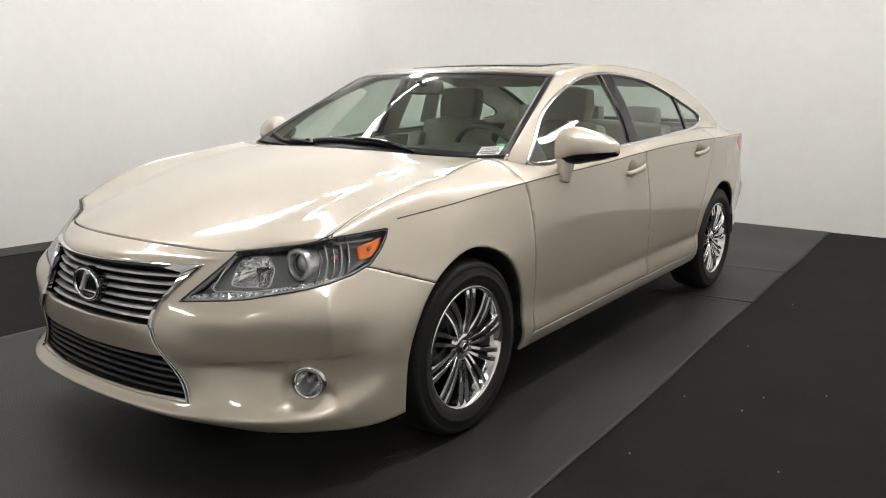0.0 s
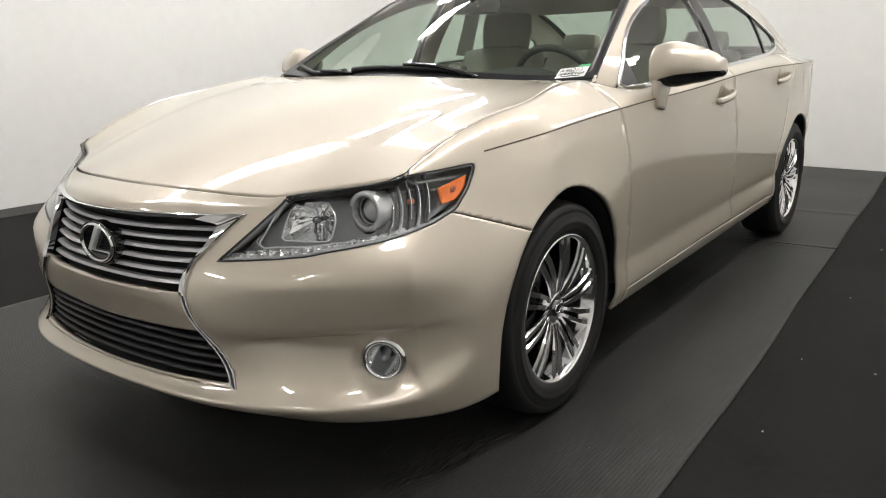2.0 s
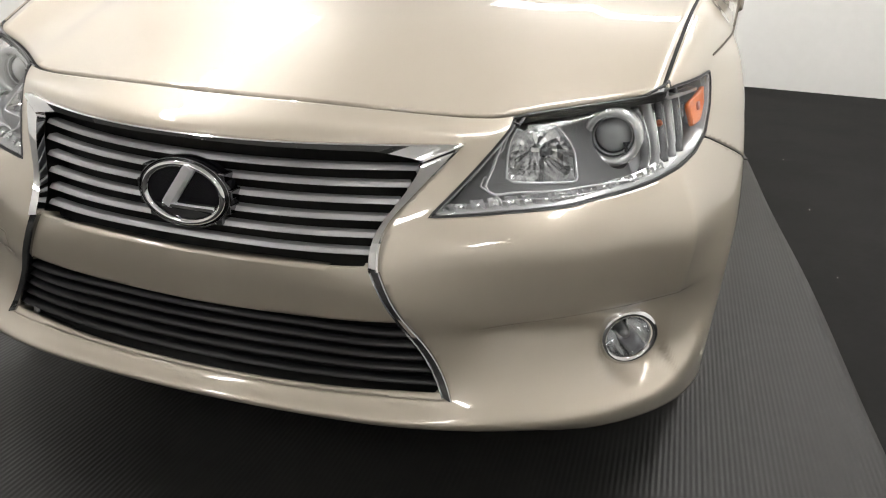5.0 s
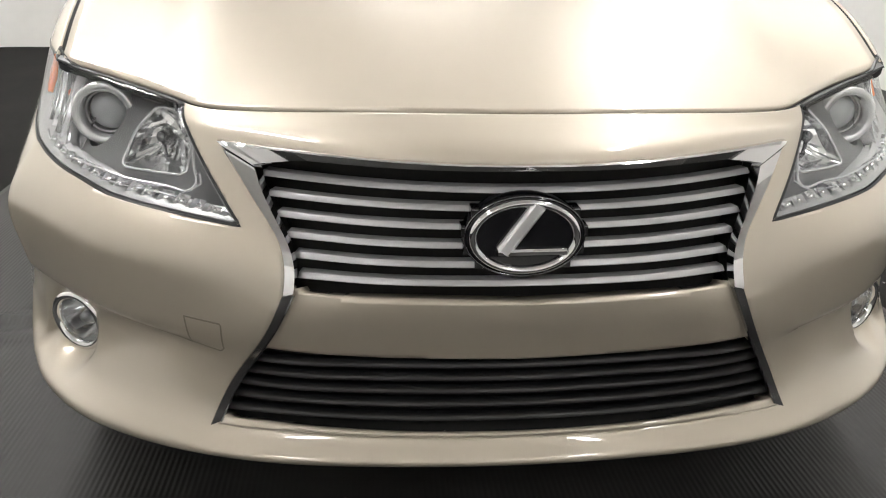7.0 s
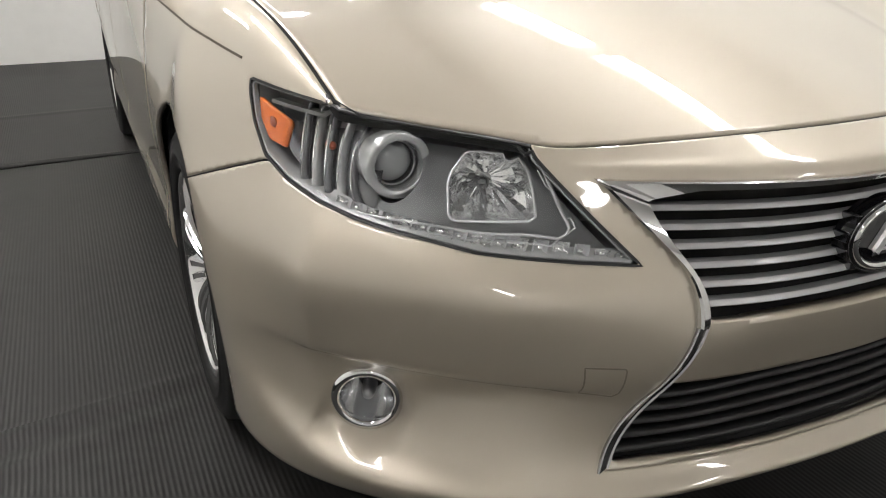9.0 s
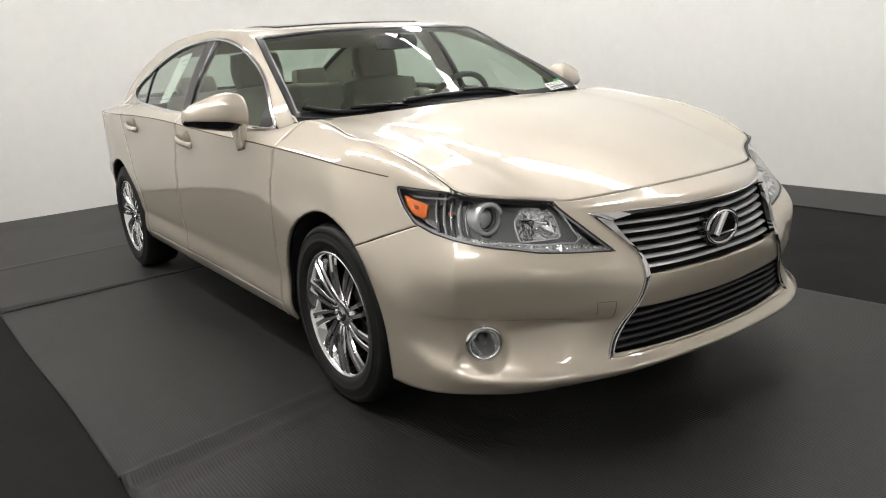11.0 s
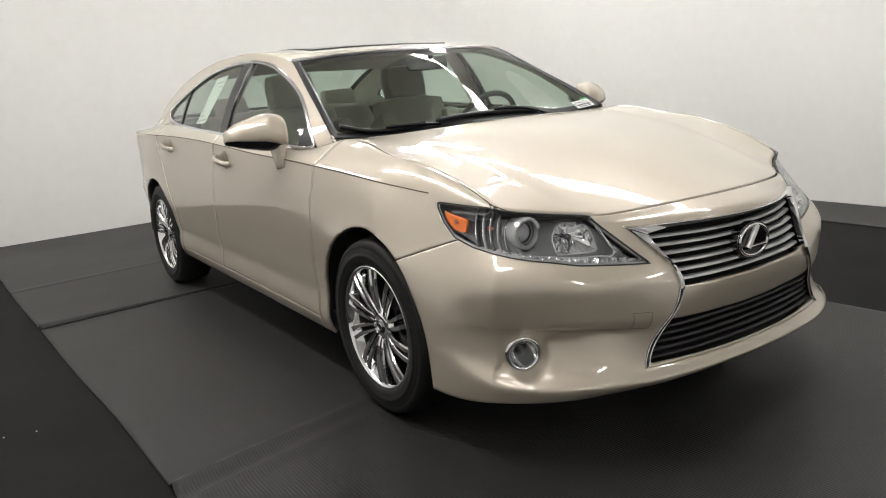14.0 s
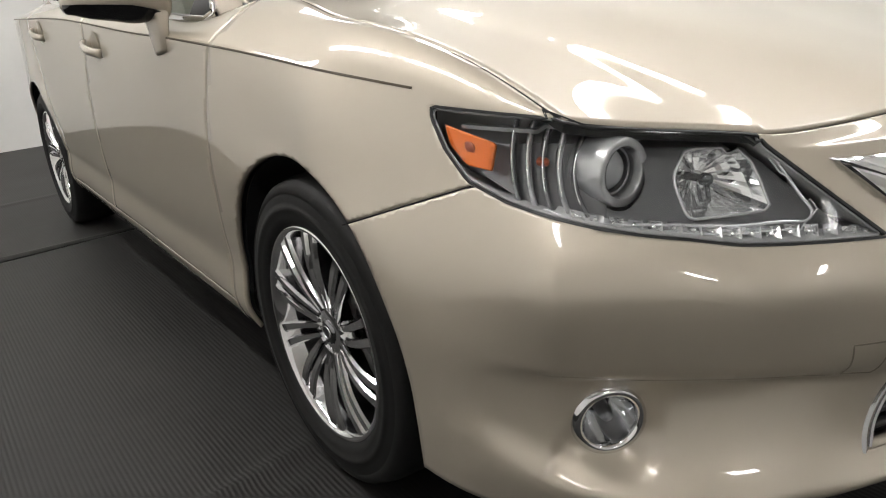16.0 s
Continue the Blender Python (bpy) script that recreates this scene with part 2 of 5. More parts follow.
def eased(sh, rounds):
    """The shell with its inner vertices drawn towards their neighbours; the rim stays."""
    v, f = np.array(sh[0]), sh[1]
    pairs = {(i, j) for q in f for i, j in zip(q, q[1:] + q[:1])}
    rim = {i for i, j in pairs if (j, i) not in pairs} | {j for i, j in pairs if (j, i) not in pairs}
    a = np.array([(i, j) for i, j in pairs] + [(j, i) for i, j in pairs])
    count = np.bincount(a[:, 0], minlength=len(v))[:, None]
    free = np.array([i not in rim for i in range(len(v))])
    for _ in range(rounds):
        mean = np.zeros_like(v)
        np.add.at(mean, a[:, 0], v[a[:, 1]])
        v[free] += 0.6 * (mean / np.maximum(count, 1) - v)[free]
    return v, f


def domed(sh, height):
    """The shell swelled outwards like a soap film under pressure; the rim stays."""
    v, f = np.array(sh[0]), sh[1]
    pairs = {(i, j) for q in f for i, j in zip(q, q[1:] + q[:1])}
    rim = {i for i, j in pairs if (j, i) not in pairs} | {j for i, j in pairs if (j, i) not in pairs}
    a = np.array([(i, j) for i, j in pairs] + [(j, i) for i, j in pairs])
    count = np.maximum(np.bincount(a[:, 0], minlength=len(v)), 1)
    free = np.array([i not in rim for i in range(len(v))])
    rise = np.zeros(len(v))
    for _ in range(900):
        rise = np.where(free, np.bincount(a[:, 0], rise[a[:, 1]], len(v)) / count + 1.0, 0.0)
    rise = (rise / rise.max()) ** 0.8
    unit = offset(sh, 1.0)[0] - v
    return v + unit * (height * rise)[:, None], f


def tree(sh):
    return BVHTree.FromPolygons([Vector(p) for p in sh[0]], [list(q) for q in sh[1]])


def cast(bvh, start, way):
    place, normal, _, _ = bvh.ray_cast(Vector(start), Vector(way))
    return place, normal


def sweep(path, section, closed=False, ups=None):
    """A bar along a path: section points (side, up) set square to it; ups: the up direction at each point."""
    p = [Vector(q) for q in path]
    n, k = len(p), len(section)
    verts, faces = [], []
    for i, q in enumerate(p):
        a = p[(i - 1) % n] if closed or i else q
        b = p[(i + 1) % n] if closed or i < n - 1 else q
        t = (b - a).normalized()
        up = Vector(ups[i]) if ups is not None else Vector((0, 0, 1))
        side = t.cross(up).normalized()
        up = side.cross(t).normalized()
        verts += [q + side * s + up * u for s, u in section]
    for i in range(n if closed else n - 1):
        for j in range(k):
            a, b = i * k, ((i + 1) % n) * k
            faces.append((a + j, a + (j + 1) % k, b + (j + 1) % k, b + j))
    if not closed:
        faces += [tuple(reversed(range(k))), tuple(range((n - 1) * k, n * k))]
    return np.array([tuple(v) for v in verts]), faces


def disc_section(r, n=8, flat=1.0):
    return [(r * math.cos(a), r * flat * math.sin(a)) for a in np.linspace(0, 2 * math.pi, n, endpoint=False)]


def revolve(profile, n=64, axis="x", start=0.0, turn=2 * math.pi):
    """A profile of (along, radius) turned about an axis."""
    full = abs(turn - 2 * math.pi) < 1e-6
    angles = np.linspace(start, start + turn, n, endpoint=not full)
    k, verts = len(profile), []
    for a in angles:
        for s, r in profile:
            verts.append((s, r * math.cos(a), r * math.sin(a)) if axis == "x" else (r * math.cos(a), s, r * math.sin(a)) if axis == "y" else (r * math.cos(a), r * math.sin(a), s))
    faces = []
    for i in range(n if full else n - 1):
        for j in range(k - 1):
            a, b = i * k, ((i + 1) % n) * k
            faces.append((a + j, b + j, b + j + 1, a + j + 1))
    return np.array(verts), faces


# ---------------------------------------------------------------- the room
def slab(name, x0, x1, y0, y1, z0, z1, mat, label, category):
    return tagged(part(name, box_bm(x0, x1, y0, y1, z0, z1), mat, None, "", False), label, category, kind="structure")


R = ROOM
slab("floor", R["x0"] - 0.2, R["x1"] + 0.2, R["y0"] - 0.2, R["y1"] + 0.2, -0.15, -0.008, CARPET, "black low-pile carpet floor of the photo booth", "floor")


def wall(name, points, label):
    """An upright wall along a line in plan, 0.2 m thick towards its outer side."""
    p = np.array(points)
    d = np.gradient(p, axis=0)
    d /= np.linalg.norm(d, axis=1)[:, None]
    side = lambda k, z: np.c_[p + k * np.stack([-d[:, 1], d[:, 0]], 1), np.full(len(p), z)]
    n = len(p)
    strips = []
    for low, high in ((side(0.0, R["z1"]), side(0.0, -0.1)), (side(0.2, -0.1), side(0.2, R["z1"])), (side(0.2, R["z1"]), side(0.0, R["z1"]))):
        strips.append((np.concatenate([low, high]), [(i, i + 1, i + 1 + n, i + n) for i in range(n - 1)]))
    return tagged(build(name, *joined(*strips), WALL), label, "wall", kind="structure")


COVE = 0.75  # the back wall runs into the side walls in a round


def cove(cx, cy, a0, a1):
    return [(cx + COVE * math.cos(a), cy + COVE * math.sin(a)) for a in np.linspace(radians(a0), radians(a1), 15)]


turn_west, turn_east = cove(R["x0"] + COVE, R["y1"] - COVE, 180, 90), cove(R["x1"] - COVE, R["y1"] - COVE, 90, 0)
wall("wall_west", [(R["x0"], R["y0"]), (R["x0"], R["y1"] - COVE - 0.01)], "plain white painted side wall")
wall("wall_north", [(R["x0"], R["y1"] - COVE - 0.01)] + turn_west + turn_east + [(R["x1"], R["y1"] - COVE - 0.01)], "plain white painted wall behind the car, rounded at its ends")
wall("wall_east", [(R["x1"], R["y1"] - COVE - 0.01), (R["x1"], R["y0"])], "plain white painted side wall")
# unseen wall, added to close the room and return light to the nose
slab("wall_south", R["x0"] - 0.2, R["x1"] + 0.2, R["y0"] - 0.2, R["y0"], -0.1, R["z1"], WALL, "unseen white wall added to close the room before the car", "wall")
slab("ceiling", R["x0"] - 0.2, R["x1"] + 0.2, R["y0"] - 0.2, R["y1"] + 0.2, R["z1"], R["z1"] + 0.2, CEILING, "white painted ceiling above the photo booth", "ceiling")


def ridge(x, y, ax, ay, bx, by, high, wide):
    """A fold along the line a-b that fades towards b."""
    d = np.array([bx - ax, by - ay])
    t = np.clip(((x - ax) * d[0] + (y - ay) * d[1]) / (d @ d), 0, 1)
    far = np.hypot(x - ax - t * d[0], y - ay - t * d[1])
    return high * (1 - t) ** 0.7 * np.exp(-((far / wide) ** 2))


def folds(x, y):
    z = ridge(x, y, -1.69, -0.03, -0.80, 0.16, 0.030, 0.024) + ridge(x, y, -1.62, -0.14, -0.85, 0.03, 0.015, 0.028)
    z += ridge(x, y, -1.78, 2.37, -0.70, 2.44, 0.026, 0.022) + ridge(x, y, -1.79, 3.50, -0.5, 3.62, 0.007, 0.035)
    return z + ridge(x, y, 1.14, 3.60, 0.1, 3.52, 0.006, 0.035) + ridge(x, y, 1.22, 2.60, 0.5, 2.50, 0.008, 0.025)


def mat_sheet(corners, label, n=40, m=60):
    """A thin rubber sheet with its edges slightly uneven."""
    (ax, ay), (bx, by), (cx, cy), (dx, dy) = corners
    u, v = np.repeat(np.linspace(0, 1, n), m), np.tile(np.linspace(0, 1, m), n)
    x = (1 - v) * ((1 - u) * ax + u * bx) + v * ((1 - u) * dx + u * cx)
    y = (1 - v) * ((1 - u) * ay + u * by) + v * ((1 - u) * dy + u * cy)
    edge = (np.minimum(u, 1 - u) < 1e-9) | (np.minimum(v, 1 - v) < 1e-9)
    k = edge * (np.sin(2.3 * x + 1.1) + np.sin(4.1 * x + 3.7 * y) + np.sin(1.9 * y))
    verts = np.stack([x + 0.004 * k, y + 0.003 * k, folds(x, y) + 0.0012 * (np.sin(2.1 * x + 1.3 * y) + np.sin(5.3 * y - 2.2 * x)) * (1 - edge)], 1)
    ob = build("rubber_mat", verts, [tuple(q) for q in grid_faces(n, m)], MAT, None, "")
    thick(ob, 0.005)
    return tagged(ob, label, "floor mat", "floor matting")


def west_edge(y):
    return -1.68 - 0.035 * (y + 0.03)


def east_edge(y):
    return 1.333 - 0.0405 * (y + 0.27)


SEAMS = [(-5.4, -5.4), (-3.1, -3.15), (2.335, 2.57), (5.665, 5.665)]
for (wa, ea), (wb, eb) in zip(SEAMS[:-1], SEAMS[1:]):
    mat_sheet([(west_edge(wa), wa + 0.004), (east_edge(ea), ea + 0.004), (east_edge(eb), eb - 0.004), (west_edge(wb), wb - 0.004)], "grey ribbed rubber matting laid under the car", 130, 210)
mat_sheet([(3.0, -5.4), (3.68, -5.4), (3.68, 5.6), (3.0, 5.6)], "grey rubber matting strip along the wall")
mat_sheet([(-4.04, -5.4), (-3.72, -5.4), (-3.72, 5.6), (-4.04, 5.6)], "narrow grey rubber matting strip along the wall")

# ceiling lamps
TUBE = bpy.data.materials.new("fluorescent_tube")
TUBE.use_nodes = True
TUBE.node_tree.nodes.remove(bsdf(TUBE))
glow = node(TUBE, "ShaderNodeEmission", Strength=35.0)
glow.inputs["Color"].default_value = (1.0, 0.98, 0.96, 1)
link(TUBE, glow.outputs[0], TUBE.node_tree.nodes["Material Output"].inputs["Surface"])


LAMP_WHITE = material("lamp_housing", (0.8, 0.8, 0.78), 0.4)


def lamp_fixture(x, y, turn):
    thing = new("fluorescent_lamp")
    thing.matrix_world = pose(x, y, ROOM["z1"] - 0.09, 0, 0, turn)
    rounded(part("housing", box_bm(-0.16, 0.16, -0.66, 0.66, 0.03, 0.09), LAMP_WHITE, thing, "", False), 0.008)
    for s in (-0.056, 0.056):
        v, f = revolve([(-0.6, 0.0), (-0.6, 0.042), (0.6, 0.042), (0.6, 0.0)], 14, "y")
        build("tube", v + (s, 0, 0.0), f, TUBE, thing, "glowing white fluorescent tube")
    return tagged(thing, "white twin-tube fluorescent lamp fixed to the ceiling", "ceiling lamp", "ceiling lamps")


# the unseen pair at y = -4.3 is added to light the bumper's face
for y in (-4.3, -0.65, 0.8, 2.3):
    lamp_fixture(-2.03, y, 0)
    lamp_fixture(1.67, y, 0)
# two unseen lamps added to brighten the back wall, set clear of window glints
lamp_fixture(-2.75, 4.0, 0)
lamp_fixture(2.40, 4.0, 0)
lamp_fixture(0.10, 3.5, 90)

LINT = [(1.43, 1.72), (1.41, 0.86), (1.89, 1.24), (1.44, 0.22), (1.68, 1.06), (1.647, 0.86), (1.42, 2.72), (-1.97, 0.83), (-1.90, 3.59), (-2.26, 0.35), (-1.98, -0.17)]
bm = bmesh.new()
for x, y in LINT + [(-2.08, 0.86), (-1.95, 0.10), (-2.25, 0.02), (-2.05, 3.03), (1.9, 0.4), (2.3, 1.9), (-2.4, 1.6)]:
    made = bmesh.ops.create_icosphere(bm, subdivisions=1, radius=1.0)["verts"]
    a, b = random.uniform(0.003, 0.006), random.uniform(0.0015, 0.003)
    bmesh.ops.transform(bm, matrix=Matrix.Translation((x, y, -0.0065)) @ pose(0, 0, 0, 0, 0, random.uniform(0, 180)) @ Matrix.Diagonal((a, b, 0.0015, 1)), verts=made)
tagged(part("lint", bm, material("white_lint", (0.6, 0.58, 0.55), 0.9)), "white specks of lint on the black carpet", "lint", kind="stuff")

# ---------------------------------------------------------------- the car: body surfaces
car = tagged(new("sedan_car"), "champagne-beige metallic four-door saloon car parked on rubber matting", "car")

# Design lines from the nose's centre round the front corner to the front wheel arch, lowest first.
FRONT = [
    [(0, -0.940, 0.238), (0.22, -0.930, 0.236), (0.40, -0.900, 0.232), (0.55, -0.84, 0.226), (0.69, -0.762, 0.219), (0.79, -0.658, 0.213), (0.862, -0.519, 0.203), (0.893, -0.38, 0.208)],
    [(0, -0.980, 0.268), (0.22, -0.968, 0.267), (0.42, -0.934, 0.266), (0.56, -0.878, 0.262), (0.70, -0.785, 0.266), (0.80, -0.672, 0.270), (0.868, -0.525, 0.285), (0.897, -0.385, 0.30)],
    [(0, -0.948, 0.312), (0.22, -0.936, 0.312), (0.42, -0.896, 0.315), (0.56, -0.840, 0.322), (0.695, -0.727, 0.318), (0.802, -0.609, 0.325), (0.868, -0.49, 0.365), (0.902, -0.38, 0.38)],
    [(0, -0.945, 0.395), (0.22, -0.933, 0.395), (0.40, -0.898, 0.405), (0.55, -0.807, 0.424), (0.695, -0.699, 0.430), (0.800, -0.604, 0.430), (0.870, -0.488, 0.43), (0.905, -0.375, 0.435)],
    [(0, -0.952, 0.435), (0.22, -0.939, 0.435), (0.39, -0.911, 0.440), (0.555, -0.836, 0.440), (0.70, -0.725, 0.446), (0.807, -0.613, 0.447), (0.873, -0.486, 0.46), (0.907, -0.368, 0.47)],
    [(0, -0.967, 0.49), (0.22, -0.953, 0.49), (0.37, -0.922, 0.49), (0.56, -0.845, 0.487), (0.705, -0.736, 0.489), (0.813, -0.624, 0.492), (0.871, -0.484, 0.51), (0.908, -0.355, 0.52)],
    [(0, -0.964, 0.56), (0.20, -0.950, 0.56), (0.36, -0.908, 0.56), (0.55, -0.851, 0.568), (0.70, -0.749, 0.574), (0.815, -0.633, 0.582), (0.864, -0.465, 0.59), (0.902, -0.32, 0.60)],
    [(0, -0.945, 0.64), (0.20, -0.924, 0.64), (0.38, -0.864, 0.63), (0.52, -0.804, 0.635), (0.665, -0.717, 0.65), (0.769, -0.588, 0.672), (0.828, -0.43, 0.695), (0.890, -0.245, 0.68)],
    [(0, -0.935, 0.715), (0.20, -0.902, 0.715), (0.40, -0.812, 0.715), (0.51, -0.752, 0.70), (0.65, -0.655, 0.715), (0.745, -0.555, 0.735), (0.816, -0.395, 0.755), (0.872, -0.20, 0.770)],
    [(0, -0.888, 0.750), (0.20, -0.862, 0.748), (0.42, -0.775, 0.738), (0.51, -0.722, 0.742), (0.632, -0.624, 0.76), (0.742, -0.535, 0.785), (0.802, -0.345, 0.833), (0.834, -0.17, 0.857)],
    [(0, -0.840, 0.767), (0.20, -0.822, 0.765), (0.431, -0.748, 0.753), (0.51, -0.703, 0.760), (0.62, -0.617, 0.775), (0.727, -0.566, 0.797), (0.746, -0.385, 0.878), (0.762, -0.21, 0.925)],
]
# The flank: stations along the car, the sill's and the crease's height, and the waistline.
STATION = [0.0, 0.37, 0.55, 0.85, 1.4, 2.0, 2.45, 2.82, 3.2, 3.5]
CREASE = [(-0.35, 0.838), (0.04, 0.878), (0.36, 0.905), (0.64, 0.922), (1.0, 0.938), (1.43, 0.961), (1.96, 0.983), (2.5, 0.990), (3.6, 0.992)]
WAIST = [(0.769, 0.959), (0.754, 0.994), (0.808, 0.960), (0.842, 0.974), (0.852, 1.003), (0.846, 1.030), (0.812, 1.046), (0.792, 1.046), (0.768, 1.024), (0.735, 0.992)]
FLANK_X = [0.872, 0.898, 0.892, 0.897, 0.901, 0.905, 0.909, 0.910, 0.907, 0.902]
FLANK_LEAN = [0, 0, 0, 0, 0, 0, 0.004, 0.012, 0.026, 0.045]
FLANK_Z = [0.0, 0.07, 0.16, 0.44, 0.49, 0.55, 0.63, 0.72, 0.81]
REAR = [(0.25, 3.80), (0.33, 3.87), (0.42, 3.89), (0.48, 3.90), (0.53, 3.90), (0.59, 3.90), (0.66, 3.89), (0.76, 3.87), (0.86, 3.85), (0.945, 3.84), (0.985, 3.80)]


def body_net():
    rows = []
    for r, front in enumerate(FRONT):
        row = list(front)
        for k, y in enumerate(STATION):
            sill = 0.21 + 0.014 * y
            crease = np.interp(y, *np.array(CREASE).T)
            tail = 0.088 * max(0.0, (y - 2.9) / 0.6) ** 1.6
            arch = 0.012 * sum(math.exp(-(((y - c) / 0.3) ** 2)) for c in (0.0, 2.82)) if 0 < r < 7 else 0.0
            lean = FLANK_LEAN[r] * np.interp(y, [0, 0.37, 0.55, 0.85], [1, 0.45, 0.22, 0]) if r < 10 else 0.0
            if r == 10:
                row.append((WAIST[k][0], y + (0.02 if k == 0 else 0), WAIST[k][1]))
            else:
                z = sill + FLANK_Z[r] if r < 3 else FLANK_Z[r] if r < 9 else crease
                row.append((FLANK_X[r] + arch - tail - lean, y, z))
        z, y = REAR[r]
        row += [(0.74 - 0.015 * abs(r - 5), y - 0.11, z), (0.42, y - 0.02, z), (0.0, y, z)]
        rows.append(row)
    return np.array(rows, float)


def knots(net, axis):
    d = np.linalg.norm(np.diff(net, axis=axis), axis=2).mean(axis=1 - axis)
    return np.r_[0, np.cumsum(d)]


def fine(k, per):
    """Parameters between knots, at most per apart."""
    out = []
    for a, b in zip(k[:-1], k[1:]):
        out += list(np.linspace(a, b, max(2, int(math.ceil((b - a) / per))), endpoint=False))
    return np.array(out + [k[-1]])


NET = body_net()
ku, kv = knots(NET, 1), knots(NET, 0)
tu = np.r_[fine(ku[:9], 0.0095), fine(ku[8:], 0.024)[1:]]
tv = fine(kv, 0.0075)
MIRROR = np.array((-1.0, 1.0, 1.0))
whole_ku = np.r_[-ku[4:0:-1], ku]
lines = np.stack([cubic(whole_ku, np.concatenate([row[4:0:-1] * MIRROR, row]), tu) for row in NET])  # rows, u, 3
for r, share in ((1, 0.3), (2, 0.6), (3, 0.85), (4, 0.9), (5, 0.9), (6, 0.9), (7, 0.6)):  # the upright edge at the bumper's corner
    ahead, behind = tu < ku[5], tu >= ku[5]
    lines[r, ahead] += share * (cubic(whole_ku[:10], np.concatenate([NET[r, 4:0:-1] * MIRROR, NET[r, :6]]), tu[ahead]) - lines[r, ahead])
    lines[r, behind] += share * (cubic(ku[5:], NET[r, 5:], tu[behind]) - lines[r, behind])
turned = tu >= ku[5]  # the bonnet's edge turns a sharp corner above the lamp
lines[-1, ~turned] = cubic(np.r_[-ku[5:0:-1], ku[:6]], np.concatenate([NET[-1, 5:0:-1] * MIRROR, NET[-1, :6]]), tu[~turned])
lines[-1, turned] = cubic(ku[5:], NET[-1, 5:], tu[turned])
below = tv <= kv[-2] + 1e-9
under = tv < kv[3] - 1e-9
last = ((tv[~below] - kv[-2]) / (kv[-1] - kv[-2]))[:, None]
columns = []
for i in range(len(tu)):
    a, b = lines[-2, i], lines[-1, i]
    swell = 4 * last * (1 - last) * np.interp(tu[i], [ku[6], ku[8]], [0.10, 0.05]) * np.linalg.norm(b - a)
    ahead = np.array([0.5, 0.0, 0.86]) if a[1] > -0.5 else np.array([0.25, -0.45, 0.86])
    kinked = np.concatenate([cubic(kv[:-1], lines[:-1, i], tv[below]), a + last * (b - a) + swell * ahead])
    nose = np.clip((ku[5] - tu[i]) / (ku[5] - ku[3]), 0, 1)
    column = (1 - nose) * kinked + nose * cubic(kv, lines[:, i], tv)
    # the overhang of the bumper breaks sharply between the grille and the corner
    crease = np.interp(tu[i], [ku[2], ku[2] + 0.10, ku[4], ku[5]], [0, 1, 1, 0])
    if crease > 0:
        sharp = np.concatenate([cubic(kv[:4], lines[:4, i], tv[under]), cubic(kv[3:], lines[3:, i], tv[~under])])
        low = tv <= kv[6]
        fade = np.clip((kv[6] - tv) / (kv[6] - kv[5]), 0, 1)[:, None]
        column = column + crease * fade * (sharp - column) * low[:, None]
    columns.append(column)
surface = np.stack(columns)  # u, v, 3
surface[0, :, 0] = surface[-1, :, 0] = 0.0
FOG = Vector((0.732, -0.656, 0.356))


def ease(x):
    x = np.clip(x, 0, 1)
    return x * x * (3 - 2 * x)


# the pocket round the fog lamp, with a steep outer wall that slants down and out
out = (surface[..., 0] - FOG.x) * 0.72 + (surface[..., 1] - FOG.y) * 0.69
high = surface[..., 2]
wall_at = 0.062 + (0.37 - high) * 0.50
pocket = ease((out + 0.34) / 0.28) * (1 - ease((out - wall_at + 0.019) / 0.019)) * ease((0.430 - 0.5 * np.maximum(out, 0) - high) / 0.028) * ease((high - 0.258) / 0.15)
pocket = pocket * (surface[..., 1] < -0.4)
scoop = ease((out + 0.12) / 0.11) * (1 - ease((out - wall_at + 0.019) / 0.019)) * ease((0.418 - 0.5 * np.maximum(out, 0) - high) / 0.04) * ease((high - 0.255) / 0.06) * (surface[..., 1] < -0.4)
surface += (0.014 * pocket + 0.008 * scoop)[..., None] * np.array((-0.5, 0.86, 0))
FOG_WAY = np.array((0.45, -0.88, -0.04))
FOG_WAY /= np.linalg.norm(FOG_WAY)
rel = surface - np.array(FOG)
deep = rel @ FOG_WAY
wide = np.linalg.norm(rel - deep[..., None] * FOG_WAY, axis=2)
seat_share = (1 - ease((wide - 0.052) / 0.022)) * (np.abs(deep) < 0.1)
surface += (seat_share * (-0.010 - deep))[..., None] * FOG_WAY
LOWER = shell(surface)
SKIN = tree(LOWER)

# ---- outlines on it
def along_lamp(p):
    return np.stack([0.66 * p[:, 0] + 0.75 * p[:, 1], p[:, 2]], 1)


LAMP_3D = [(0.384, -0.859, 0.611), (0.454, -0.825, 0.617), (0.524, -0.789, 0.624), (0.581, -0.753, 0.631), (0.647, -0.72, 0.643), (0.692, -0.683, 0.65), (0.732, -0.635, 0.659), (0.767, -0.58, 0.672), (0.79, -0.512, 0.688), (0.812, -0.446, 0.713), (0.817, -0.40, 0.755), (0.815, -0.365, 0.80), (0.813, -0.362, 0.817), (0.785, -0.442, 0.812), (0.762, -0.515, 0.807), (0.738, -0.553, 0.803), (0.722, -0.558, 0.815), (0.62, -0.612, 0.81), (0.508, -0.704, 0.79), (0.480, -0.720, 0.744)]
lamp_outline = along_lamp(np.array(LAMP_3D))
lamp_poly = polygon(lamp_outline)
SPINDLE = [(0.0, 0.718), (0.25, 0.717), (0.427, 0.717), (0.392, 0.673), (0.361, 0.634), (0.338, 0.60), (0.331, 0.566), (0.334, 0.53), (0.358, 0.476), (0.425, 0.366), (0.457, 0.300), (0.43, 0.298), (0.30, 0.298), (0.0, 0.298)]
spindle_poly = polygon(SPINDLE + [(-x, z) for x, z in reversed(SPINDLE[1:-1])])


